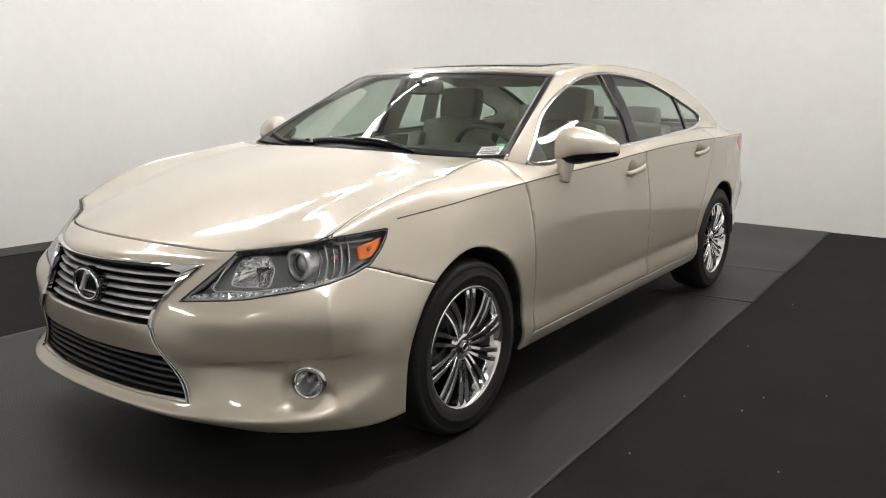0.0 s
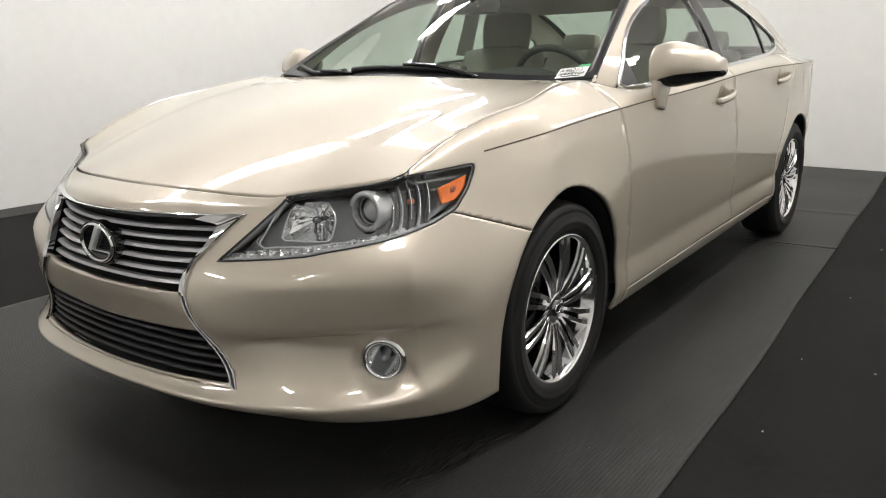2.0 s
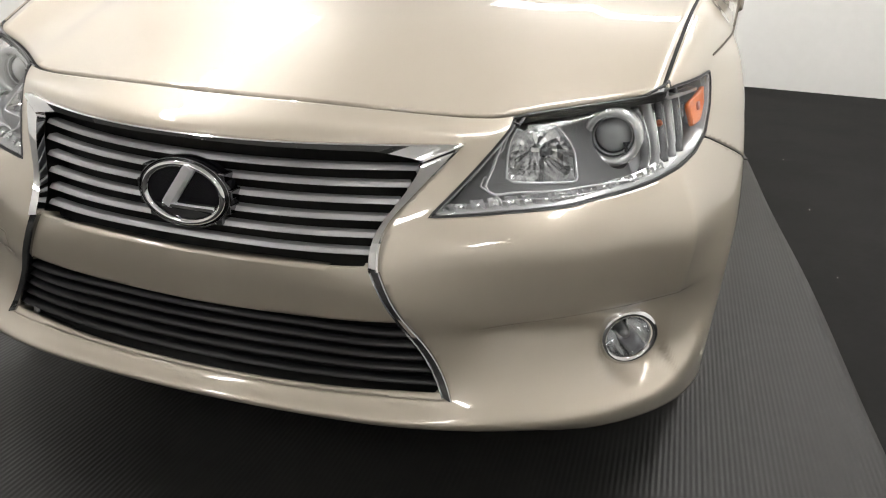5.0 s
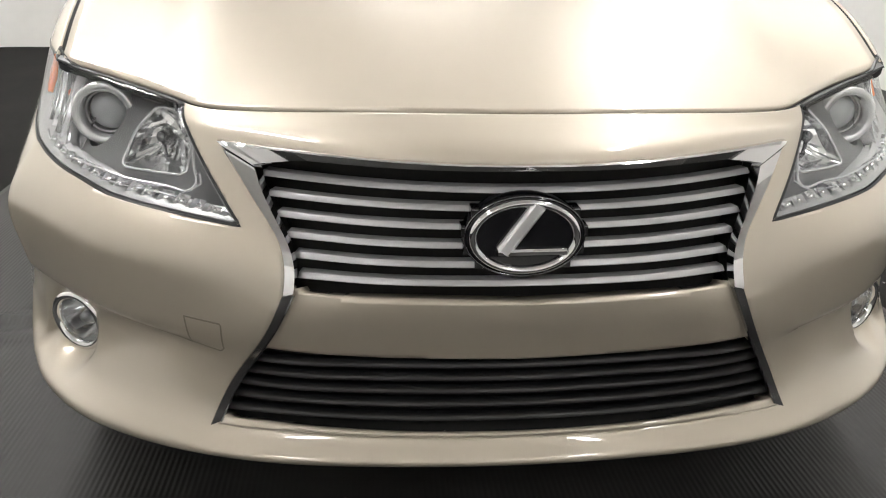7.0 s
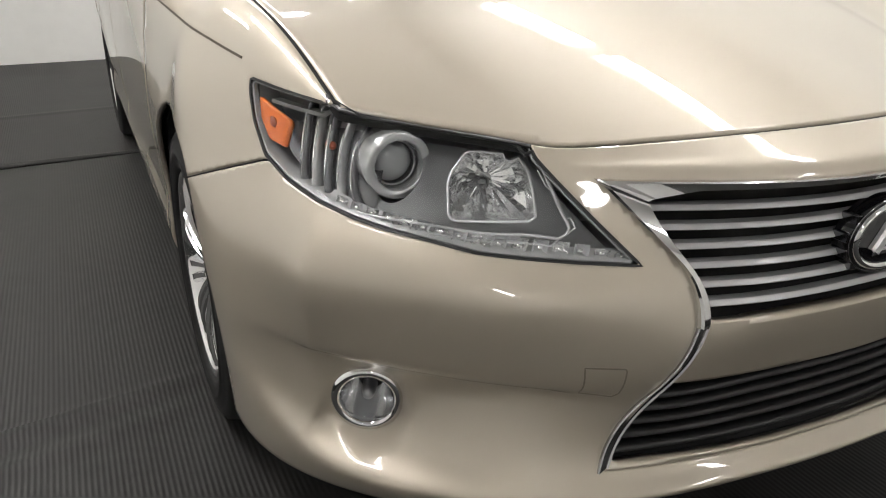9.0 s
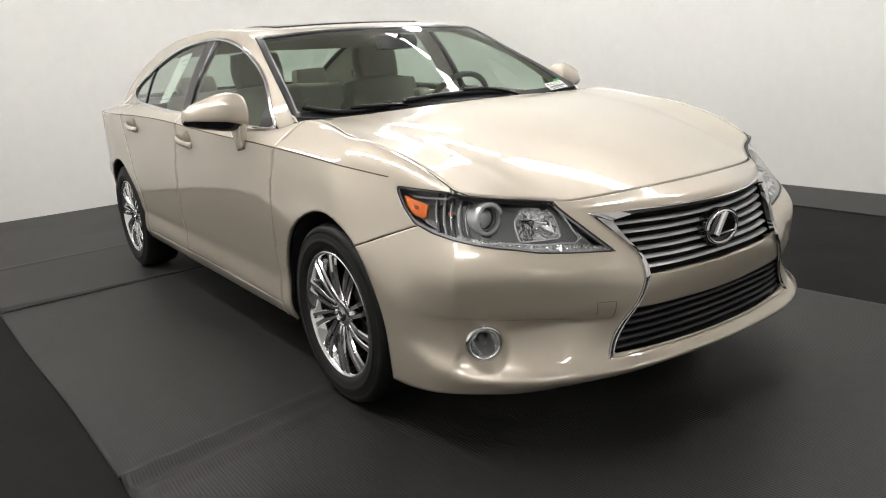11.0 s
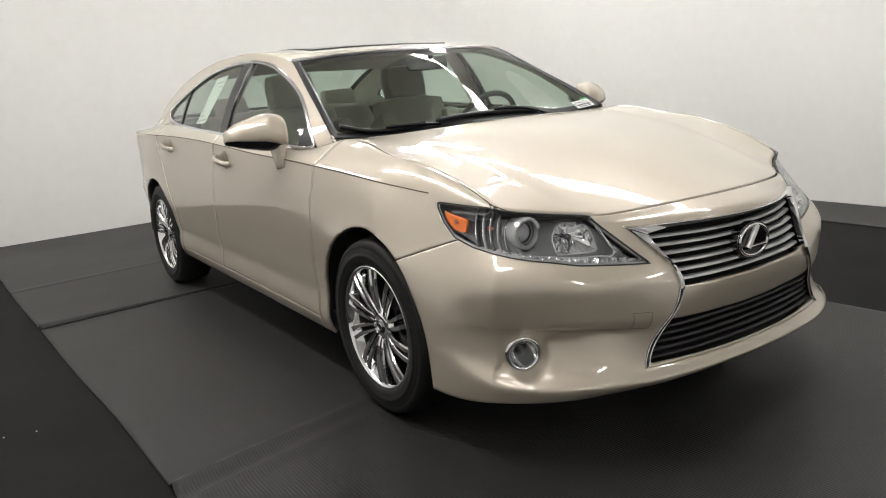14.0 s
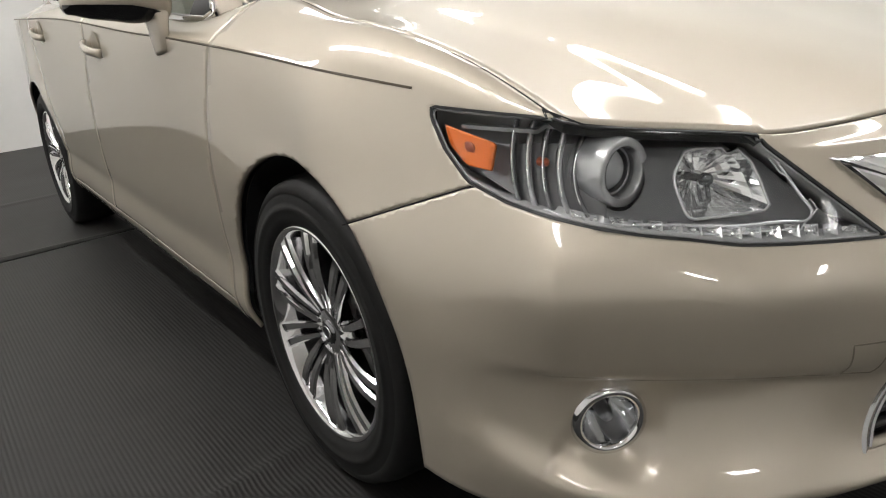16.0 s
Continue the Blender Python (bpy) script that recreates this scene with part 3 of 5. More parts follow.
def in_lamp(p):
    q = p * (1, 1, 1)
    q[:, 0] = np.abs(q[:, 0])
    return np.maximum(lamp_poly(along_lamp(q)), np.maximum(q[:, 1] + 0.25, 0.3 - q[:, 0]))


def in_spindle(p):
    return np.maximum(spindle_poly(p[:, [0, 2]]), p[:, 1] + 0.6)


def in_fog(p):
    q = p * (1, 1, 1)
    q[:, 0] = np.abs(q[:, 0])
    q = q - np.array(FOG)
    deep = q @ FOG_WAY
    return np.maximum(np.linalg.norm(q - deep[:, None] * FOG_WAY, axis=1) - 0.049, np.abs(deep) - 0.12)


def arch_at(cy, r, deep):
    def distance(p):
        y, z = p[:, 1] - cy, p[:, 2] - 0.335
        d = np.where(z > 0, np.hypot(y, z) - r, np.abs(y) - r + 0.012 * z / 0.13 * (y > 0) * deep)
        return np.maximum(d, 0.5 - np.abs(p[:, 0]))
    return distance


front_arch, rear_arch = arch_at(0.0, 0.373, 1), arch_at(2.82, 0.373, 1)
fender_poly = polygon([(-0.85, 0.80), (-0.56, 0.795), (-0.52, 0.72), (-0.447, 0.703), (-0.235, 0.627), (-0.1, 0.58), (-0.1, 0.1), (3.5, 0.1), (3.5, 1.3), (-0.85, 1.3)])


def in_fender(p):
    return np.maximum(fender_poly(p[:, 1:]), 0.60 - np.abs(p[:, 0]))


def door_edge(y_top, y_low):
    """A shut line across the flank, from the waist down."""
    def distance(p):
        z = p[:, 2]
        return p[:, 1] - np.interp(z, [0.2, 0.5, 0.74, 0.97], [y_low + 0.01, y_low, (y_low + y_top) / 2 + 0.01, y_top])
    return distance


def sill_line(p):
    return p[:, 2] - np.interp(p[:, 1], [0.3, 0.46, 0.73, 1.33, 2.1], [0.274, 0.278, 0.284, 0.296, 0.303])


# ---- panels of the lower body
GAP = 0.0034
_, lower = cut(LOWER, front_arch)
_, lower = cut(lower, rear_arch)
backing = lower
lens_half, lower = cut(lower, in_lamp)
_, backing = cut(backing, lambda p: in_lamp(p) - 0.004)
grille_half, lower = cut(lower, in_spindle)
_, backing = cut(backing, lambda p: in_spindle(p) - 0.004)
_, lower = cut(lower, in_fog)
_, backing = cut(backing, in_fog)
lens_plain = eased(cut(lens_half, lambda p: in_lamp(p) + 0.002)[0], 900)
lens_half = domed(lens_plain, 0.013)
fender, _ = cut(lower, lambda p: in_fender(p) + GAP / 2)
_, rest = cut(lower, lambda p: in_fender(p) - GAP / 2)
bumper_front, _ = cut(rest, lambda p: p[:, 1] - 1.0)
door1, door2, door3 = door_edge(0.37, 0.447), door_edge(1.53, 1.65), door_edge(2.62, 2.40)
quarter = cut(fender, lambda p: door3(p) - GAP / 2)[1]
middle = cut(fender, lambda p: door3(p) + GAP / 2)[0]
wing = cut(middle, lambda p: door1(p) + GAP / 2)[0]
doors = cut(middle, lambda p: door1(p) - GAP / 2)[1]
sill = cut(doors, lambda p: sill_line(p) + GAP / 2)[0]
doors = cut(doors, lambda p: sill_line(p) - GAP / 2)[1]
door_front = cut(doors, lambda p: door2(p) + GAP / 2)[0]
door_rear = cut(doors, lambda p: door2(p) - GAP / 2)[1]
tail_poly = polygon([(3.17, 0.93), (3.40, 0.85), (4.2, 0.80), (4.2, 0.985), (3.20, 0.978)])
tail_lamp = cut(cut(LOWER, lambda p: tail_poly(p[:, 1:]))[0], lambda p: 0.42 - p[:, 0])[0]
quarter = cut(quarter, lambda p: tail_poly(p[:, 1:]))[1]
bumper_rear = cut(rest, lambda p: 1.0 - p[:, 1])[0]


def panel(name, sh, label="", mat=None, depth=0.012):
    return thick(build(name, *sh, mat or PAINT, car, label), depth)


panel("front_bumper", both(bumper_front), "champagne painted front bumper with a wide spindle opening")
panel("rear_bumper", both(bumper_rear))
for side in (1, -1):
    flip = (lambda s: s) if side > 0 else mirrored
    panel("front_fender", flip(wing))
    panel("quarter_panel", flip(quarter))
    panel("sill", flip(sill))
    panel("tail_lamp", flip(tail_lamp), "red tail lamp", RED)
DOORS = {}
for side in (1, -1):
    flip = (lambda s: s) if side > 0 else mirrored
    DOORS[side, 0] = panel("front_door", flip(door_front))
    DOORS[side, 1] = panel("rear_door", flip(door_rear))
build("inner_structure", *offset(both(backing), -0.022), BLACK, car)

# ---------------------------------------------------------------- bonnet, windscreen, roof
EDGE = surface[:, -1]  # the top line of the lower body
i_corner = int(np.argmin(np.abs(tu - ku[5])))
i_cowl = int(np.argmin(np.abs(tu - ku[9])))
front_edge = curve(EDGE[: i_corner + 1], 60)
side_edge = curve(EDGE[i_corner : i_cowl + 1], 70)
cowl_edge = half_curve([(0, 0.235, 1.010), (0.3, 0.250, 1.005), (0.55, 0.298, 0.997), tuple(side_edge[-1])], 60)
mid_line = curve([tuple(front_edge[0]), (0, -0.74, 0.8015), (0, -0.5, 0.870), (0, -0.2, 0.941), (0, 0.0, 0.979), (0, 0.235, 1.010)], 70)
bonnet = coons(front_edge, cowl_edge, mid_line, side_edge)


def taut(g, n=21, m=25):
    """The patch's inside, drawn as an evenly bent sheet between its edges and the middle line."""
    iu, iv = (np.linspace(0, k - 1, c) for k, c in zip(g.shape, (n, m)))
    c = np.stack([cubic(np.arange(g.shape[0]), g[:, j], iu) for j in range(g.shape[1])], 1)
    c = np.stack([cubic(np.arange(g.shape[1]), c[i], iv) for i in range(n)])
    z = c[..., 2]
    free = np.zeros((n, m), bool)
    free[1:-1, 1:-1] = True
    index = np.full((n, m), -1)
    index[free] = np.arange(free.sum())
    rows, known = [], []

    def bend(terms, weight=1.0):
        row, rest = np.zeros(free.sum()), 0.0
        for i, j, w in terms:
            i = abs(i)
            if free[i, j]:
                row[index[i, j]] += w * weight
            else:
                rest -= w * weight * z[i, j]
        rows.append(row)
        known.append(rest)

    for i in range(n):
        for j in range(m):
            if i < n - 1:
                hinge = abs(i / (n - 1) - 0.66 - 0.16 * j / (m - 1)) < 0.04
                bend([(i - 1, j, 1), (i, j, -2), (i + 1, j, 1)], 0.22 if hinge else 1.0)
            if 0 < j < m - 1:
                bend([(i, j - 1, 1), (i, j, -2), (i, j + 1, 1)])
            if i < n - 1 and j < m - 1:
                bend([(i, j, 1), (i + 1, j, -1), (i, j + 1, -1), (i + 1, j + 1, 1)], 1.4)
    z[free] = np.linalg.lstsq(np.array(rows), np.array(known), rcond=None)[0]
    across = np.stack([cubic(iu, c[:, j], np.arange(g.shape[0])) for j in range(m)], 1)
    smooth = np.stack([cubic(iv, across[i], np.arange(g.shape[1])) for i in range(g.shape[0])])
    g[1:-1, 1:-1] = smooth[1:-1, 1:-1]
    return g


def bonnet_form(g):
    """The two long folds of the bonnet, on a taut sheet."""
    g = taut(g)
    n, m, _ = g.shape
    u, v = np.linspace(0, 1, n)[:, None], np.linspace(0, 1, m)[None]
    g[..., 2] += np.sin(np.pi * v) ** 0.8 * 0.0022 / (1 + np.exp((u - 0.66 - 0.16 * v) / 0.04))
    return g


bonnet = bonnet_form(bonnet)
gap_line = curve(EDGE[: i_cowl + 1 : 2], 150)
inset = cut(shell(bonnet), lambda p: 0.0088 - far_from(gap_line)(p))[0]
way_in = np.gradient(gap_line, axis=0)
way_in = np.stack([-way_in[:, 1], way_in[:, 0], 0 * way_in[:, 0]], 1)
way_in /= np.linalg.norm(way_in, axis=1)[:, None]
gutter = gap_line + way_in * 0.0046 - np.array((0, 0, 0.0022))
gutter = np.concatenate([gutter[::-1] * MIRROR, gutter[1:]])
# a nearly flush black strip stands in for the dark of the shut gap
build("bonnet_gap_shade", *sweep(gutter, [(-0.0056, -0.012), (-0.0056, -0.0006), (0.0056, -0.0006), (0.0056, -0.012)], False, [(0, -0.2, 0.98)] * len(gutter)), LINER, car, "black rubber seal round the bonnet", False)
panel("bonnet", both(inset), "champagne painted bonnet with two long folds")

TOP = [(0.769, 0.43, 1.002), (0.747, 0.530, 1.058), (0.722, 0.640, 1.118), (0.693, 0.765, 1.181), (0.664, 0.890, 1.246), (0.640, 0.990, 1.298), (0.621, 1.08, 1.338), (0.611, 1.25, 1.371), (0.615, 1.5, 1.398), (0.622, 1.8, 1.402), (0.642, 2.1, 1.383), (0.664, 2.4, 1.338), (0.688, 2.7, 1.262), (0.712, 3.0, 1.152), (0.722, 3.2, 1.064)]
top_line = curve(TOP, 220)
i_head = int(np.argmin(np.abs(top_line[:, 1] - 1.08)))
i_back = int(np.argmin(np.abs(top_line[:, 1] - 2.45)))
ws_side = curve(top_line[: i_head + 1], 60)
ws_low = half_curve([(0, 0.325, 1.002), (0.3, 0.360, 0.996), (0.58, 0.435, 0.987), tuple(ws_side[0])], 60)
ws_top = half_curve([(0, 0.985, 1.360), (0.3, 1.005, 1.354), (0.5, 1.04, 1.346), tuple(ws_side[-1])], 60)
ws_mid = curve([(0, 0.325, 1.002), (0, 0.50, 1.114), (0, 0.73, 1.256), (0, 0.985, 1.360)], 60)
SCREEN = shell(coons(ws_low, ws_top, ws_mid, ws_side))
roof_side = curve(top_line[i_head : i_back + 1], 70)
roof_mid = curve([(0, 0.985, 1.360), (0, 1.25, 1.390), (0, 1.6, 1.413), (0, 1.95, 1.414), (0, 2.3, 1.388), (0, 2.55, 1.343)], 70)
roof_back = half_curve([(0, 2.55, 1.345), (0.35, 2.52, 1.335), tuple(roof_side[-1])], 60)
ROOF = shell(coons(ws_top, roof_back, roof_mid, roof_side))
back_side = curve(top_line[i_back:], 50)
back_low = half_curve([(0, 3.28, 1.068), (0.35, 3.26, 1.064), tuple(back_side[-1])], 60)
back_mid = curve([(0, 2.55, 1.345), (0, 2.9, 1.222), (0, 3.28, 1.068)], 50)
BACKLIGHT = shell(coons(roof_back, back_low, back_mid, back_side))
# boot lid
deck_side = curve(EDGE[int(np.argmin(np.abs(tu - ku[16]))) :], 60)
deck = coons(curve([(0, 3.28, 1.07), (0.35, 3.26, 1.066), (0.715, 3.205, 1.056)], 40), curve(deck_side[::-1], 40), curve([(0, 3.28, 1.07), (0, 3.55, 1.06), tuple(deck_side[-1])], 30), curve([(0.715, 3.205, 1.056), tuple(deck_side[0])], 30))
panel("boot_lid", both(shell(deck)))

# ---- the greenhouse's sides
belt_line = curve([tuple(p) for p in EDGE[i_cowl + 2 : int(np.argmin(np.abs(EDGE[:, 1] - 3.2))) + 1]], 220)
side_patch = coons(belt_line, top_line, straight([belt_line[0], top_line[0]], 40), straight([belt_line[-1], top_line[-1]], 40))
bow = np.sin(np.pi * np.linspace(0, 1, 40))[None]
stretch = np.minimum(1, (top_line[:, 2] - belt_line[:, 2]) / 0.37)[:, None] ** 2
to_tail = ease((belt_line[:, 1] - 2.55) / 0.5)[:, None]
side_patch[..., 0] += 0.022 * bow * stretch * (1 - to_tail) - 0.030 * to_tail * bow * (1 - np.linspace(0, 1, 40)[None])
SIDE = shell(side_patch)
SIDE_TREE = tree(SIDE)
WINDOW = [(0.50, 0.953), (0.61, 1.03), (0.70, 1.10), (0.80, 1.165), (0.93, 1.225), (1.07, 1.276), (1.22, 1.318), (1.38, 1.345), (1.55, 1.357), (1.75, 1.352), (1.95, 1.332), (2.16, 1.286), (2.38, 1.224), (2.56, 1.176), (2.68, 1.140), (2.705, 1.112), (2.655, 1.080), (2.50, 1.056), (2.2, 1.040), (1.8, 1.020), (1.4, 1.003), (0.9, 0.977)]
win_line = np.concatenate([curve(np.array(WINDOW[:15]), 120)[:-1], curve(np.array(WINDOW[14:17]), 10)[:-1], curve(np.array(WINDOW[16:] + WINDOW[:1]), 90)[:-1]])
window_poly = polygon(win_line)


def in_window(p):
    return window_poly(p[:, 1:])


side_glass, pillar = cut(SIDE, in_window)
for side in (1, -1):
    flip = (lambda s: s) if side > 0 else mirrored
    panel("side_pillar", flip(pillar), "", None, 0.01)
    piece = cut(side_glass, lambda p: p[:, 1] - (1.49 + (1.357 - p[:, 2]) * -0.10))
    front_pane, back = piece
    sail, front_pane = cut(front_pane, lambda p: p[:, 1] - 0.665)
    panel("corner_panel", flip(offset(sail, -0.002)), "black corner panel of the front window", BLACK, 0.012)
    post, back = cut(back, lambda p: p[:, 1] - (1.60 + (1.357 - p[:, 2]) * -0.10))
    rear_pane, quarter_pane = cut(back, lambda p: p[:, 1] - (2.30 + (1.27 - p[:, 2]) * -0.12 * -1))
    divider, quarter_pane = cut(quarter_pane, lambda p: p[:, 1] - (2.335 + (1.27 - p[:, 2]) * 0.12))
    for name, sh in (("front_side_window", front_pane), ("rear_side_window", rear_pane), ("quarter_window", quarter_pane)):
        build(name, *flip(offset(sh, -0.006)), GLASS, car, "green-tinted side window glass")
    panel("door_post", flip(offset(post, -0.001)), "gloss black door post", GLOSS_BLACK, 0.02)
    panel("window_divider", flip(offset(divider, -0.001)), "", GLOSS_BLACK, 0.015)
    ring = []
    ups = []
    for y, z in straight(np.concatenate([win_line, win_line[:1]]), 260)[:-1]:
        hit, normal = cast(SIDE_TREE, (1.4, y, z), (-1, 0, 0))
        if hit:
            ring.append(Vector((hit.x * side, hit.y, hit.z)) + Vector((normal.x * side, normal.y, normal.z)) * 0.001)
            ups.append((normal.x * side, normal.y, normal.z))
    ring, ups = np.array(ring), np.array(ups)
    ups = sum(np.roll(ups, k, axis=0) for k in range(-6, 7)) / 13
    ring[:, 0] = sum(np.roll(ring[:, 0], k) for k in range(-3, 4)) / 7
    v, f = sweep(ring, [(-0.0095, -0.005), (-0.0085, 0.003), (-0.006, 0.0045), (0.006, 0.0045), (0.0085, 0.003), (0.0095, -0.005)], True, ups)
    build("window_trim", v, f, CHROME, car, "polished chrome window surround")

u_screen = np.repeat(np.linspace(0, 1, 60), 60)
v_screen = np.tile(np.linspace(0, 1, 60), 60)
border = np.maximum(np.maximum(u_screen - 0.948, 0.06 - v_screen), v_screen - 0.955)
pane, frit = cut(SCREEN, lambda p: border)
build("windscreen", *both(pane), GLASS, car, "clear windscreen with white paper sticker")
thick(build("windscreen_border", *both(frit), FRIT, car, "black ceramic border of the windscreen"), 0.005)
panel("roof", both(ROOF), "champagne painted roof with a glass sunroof")
u_back = np.repeat(np.linspace(0, 1, 60), 50)
v_back = np.tile(np.linspace(0, 1, 50), 60)
pane, frit = cut(BACKLIGHT, lambda p: np.maximum(np.maximum(u_back - 0.93, 0.06 - v_back), v_back - 0.93))
build("rear_window", *both(pane), GLASS, car)
thick(build("rear_window_border", *both(frit), GLOSS_BLACK, car), 0.005)

# ---------------------------------------------------------------- grille
inner = [(0.0, 0.708), (0.30, 0.703), (0.368, 0.690), (0.358, 0.660), (0.343, 0.625), (0.323, 0.588), (0.315, 0.560), (0.312, 0.534), (0.2, 0.529), (0.0, 0.526)]
low_in = [(0.0, 0.425), (0.2, 0.427), (0.370, 0.436), (0.415, 0.355), (0.440, 0.309), (0.3, 0.306), (0.0, 0.304)]
upper_open = polygon(inner + [(-x, z) for x, z in reversed(inner[1:-1])])
lower_open = polygon(low_in + [(-x, z) for x, z in reversed(low_in[1:-1])])
_, frame_half = cut(grille_half, lambda p: upper_open(p[:, [0, 2]]))
_, frame_half = cut(frame_half, lambda p: lower_open(p[:, [0, 2]]))


def bar_zone(p):
    """The painted bar between the two openings."""
    edge = np.interp(p[:, 2], [0.42, 0.444, 0.53, 0.56], [0.382, 0.372, 0.328, 0.318])
    return np.maximum(np.abs(p[:, 0]) - edge, np.maximum(p[:, 2] - 0.540, 0.40 - p[:, 2]))


bar_half, frame_half = cut(frame_half, bar_zone)
lip_half, frame_half = cut(frame_half, lambda p: np.maximum(p[:, 2] - 0.312, np.abs(p[:, 0]) - 0.452))
panel("grille_bar", offset(both(bar_half), -0.006), "champagne painted bar between the grilles", None, 0.03)
panel("grille_lip", both(lip_half), "", None, 0.03)


def moulding(outer, inner, facets=((0.0, 0.012), (0.0, -0.009), (0.12, -0.0125), (0.85, -0.006), (1.0, 0.012))):
    """A bevelled moulding between two matched outlines on the nose: four long facets."""
    rails = []
    for share, depth in facets:
        rail = []
        for (ox, oz), (ix, iz) in zip(outer, inner):
            x, z = ox + share * (ix - ox), oz + share * (iz - oz)
            hit, _ = cast(SKIN, (abs(x), -2, z), (0, 1, 0))
            rail.append((x, hit.y + depth, z))
        rail = np.array(rail)
        rail[:, 1] = sum(np.interp(np.arange(len(rail)) + k, np.arange(len(rail)), rail[:, 1]) for k in (-2, -1, 0, 1, 2)) / 5
        rails.append(rail)
    strips = []
    for a, b in zip(rails[:-1], rails[1:]):
        strips.append((np.concatenate([a, b]), [(k, k + 1, k + 1 + len(a), k + len(a)) for k in range(len(a) - 1)]))
    return joined(*strips)


def outline(top, side, n, m):
    return np.concatenate([straight(np.array(top), n)[:-1], curve(np.array(side), m)])


outer_top = outline([(0, 0.7195), (0.431, 0.7195)], [(0.431, 0.7195), (0.394, 0.673), (0.363, 0.634), (0.340, 0.60), (0.333, 0.566), (0.336, 0.53)], 40, 44)
inner_top = outline([(0, 0.7105), (0.30, 0.7055), (0.366, 0.691)], [(0.366, 0.691), (0.358, 0.662), (0.342, 0.629), (0.323, 0.594), (0.315, 0.562), (0.317, 0.533)], 40, 44)
whole_outer = np.concatenate([outer_top[::-1] * (-1, 1), outer_top[1:]])
whole_inner = np.concatenate([inner_top[::-1] * (-1, 1), inner_top[1:]])
build("grille_surround", *moulding(whole_outer, whole_inner), CHROME, car, "bright chrome spindle-shaped surround")
outer_leg = curve(np.array([(0.336, 0.529), (0.360, 0.476), (0.427, 0.366), (0.460, 0.298)]), 40)
inner_leg = curve(np.array([(0.317, 0.531), (0.344, 0.476), (0.410, 0.366), (0.441, 0.303)]), 40)
for side in (1, -1):
    sh = moulding(outer_leg, inner_leg, ((0.0, 0.008), (0.0, -0.004), (0.06, -0.0060), (0.80, -0.0015), (0.90, -0.004), (1.0, 0.0), (1.0, 0.020)))
    build("grille_leg", *(sh if side > 0 else mirrored(sh)), LEG_CHROME, car, "chrome leg of the grille surround")


def slat(z, depth, height, reach, mat, name, label):
    path, ups = [], []
    for x in np.linspace(-reach, reach, 41):
        hit, normal = cast(SKIN, (abs(x), -2, z), (0, 1, 0))
        if hit:
            path.append((x, hit.y + depth, z))
            ups.append((0, 0, 1))
    h = height / 2
    return build(name, *sweep(path, [(-0.009, -h), (0.011, -h * 0.9), (0.0115, -h * 0.6), (0.006, h * 0.9), (-0.009, h)], False, ups), mat, car, label, True)


def reach_at(z, outline):
    pts = np.array(outline)
    order = np.argsort(pts[:, 1])
    return float(np.interp(z, pts[order, 1], pts[order, 0]))


SLAT = material("satin_grey_slat", (0.48, 0.48, 0.49), 0.40, 0.6)
for z in (0.6785, 0.6527, 0.6269, 0.6011, 0.5753, 0.5495):
    rounded(slat(z, 0.030, 0.0092, reach_at(z, inner[2:8]) - 0.002, SLAT, "grille_slat", "satin silver grille slat"), 0.002)
for z in (0.412, 0.389, 0.366, 0.343, 0.320):
    slat(z, 0.02, 0.008, reach_at(z, low_in[2:5]) + 0.004, BLACK, "lower_grille_slat", "")
back_half = offset(grille_half, -0.06)
build("grille_backing", *both(back_half), LINER, car)
for s in (1, -1):
    build("grille_wall", *sweep([(x * s, cast(SKIN, (x, -2, z), (0, 1, 0))[0].y + 0.040, z) for x, z in straight(np.array([(0.402, 0.690)] + SPINDLE[3:11]), 50)], [(-0.003, -0.03), (0.003, -0.03), (0.003, 0.03), (-0.003, 0.03)], False, [(0, 1, 0)] * 50), BLACK, car, "", False)

# emblem: an oval badge with a slanted bar
badge_y = -0.948
v, f = revolve([(0.003, 0.0), (0.002, 0.066), (-0.001, 0.076), (0.004, 0.082), (0.030, 0.082)], 64, "y")
emblem = build("emblem", v * (1.04, 1, 0.72) + (0, badge_y, 0.620), f, GLOSS_BLACK, car, "black oval badge with chrome ring")
oval = lambda rx, rz, lift, n=72: [(rx * math.cos(a), badge_y - lift, 0.620 + rz * math.sin(a)) for a in np.linspace(0, 2 * math.pi, n, endpoint=False)]
build("ring", *sweep(oval(0.0725, 0.0490, 0.001), [(-0.0062, -0.003), (-0.0055, 0.001), (-0.001, 0.0048), (0.002, 0.0048), (0.0055, 0.001), (0.0062, -0.003)], True, [(0, -1, 0)] * 72), CHROME, emblem, "chrome oval ring")
build("bezel_edge", *sweep(oval(0.0838, 0.0582, -0.001), disc_section(0.0014, 6), True, [(0, -1, 0)] * 72), DARK_CHROME, emblem, "thin dark chrome edge")
bar = [(0.0165, 0.6660, 0.002), (-0.0300, 0.5985, 0.002)]
# paler, less mirroring chrome stands in for light on the flat bar
build("bar", *sweep([(x, badge_y - lift, z) for x, z, lift in bar], [(-0.0105, -0.004), (-0.0100, 0.0020), (-0.006, 0.0060), (0.006, 0.0060), (0.0100, 0.0020), (0.0105, -0.004)], False, [(0, -1, 0)] * 2), material("brushed_chrome", (0.88, 0.88, 0.89), 0.38, 0.55), emblem, "slanted brushed chrome bar", False)
build("foot", *sweep([(-0.037, badge_y - 0.002, 0.5975), (0.059, badge_y - 0.002, 0.5985)], [(-0.0052, -0.004), (-0.0052, 0.001), (-0.0025, 0.0050), (0.0025, 0.0050), (0.0052, 0.001), (0.0052, -0.004)], False, [(0, -1, 0)] * 2), CHROME, emblem, "level chrome bar", False)
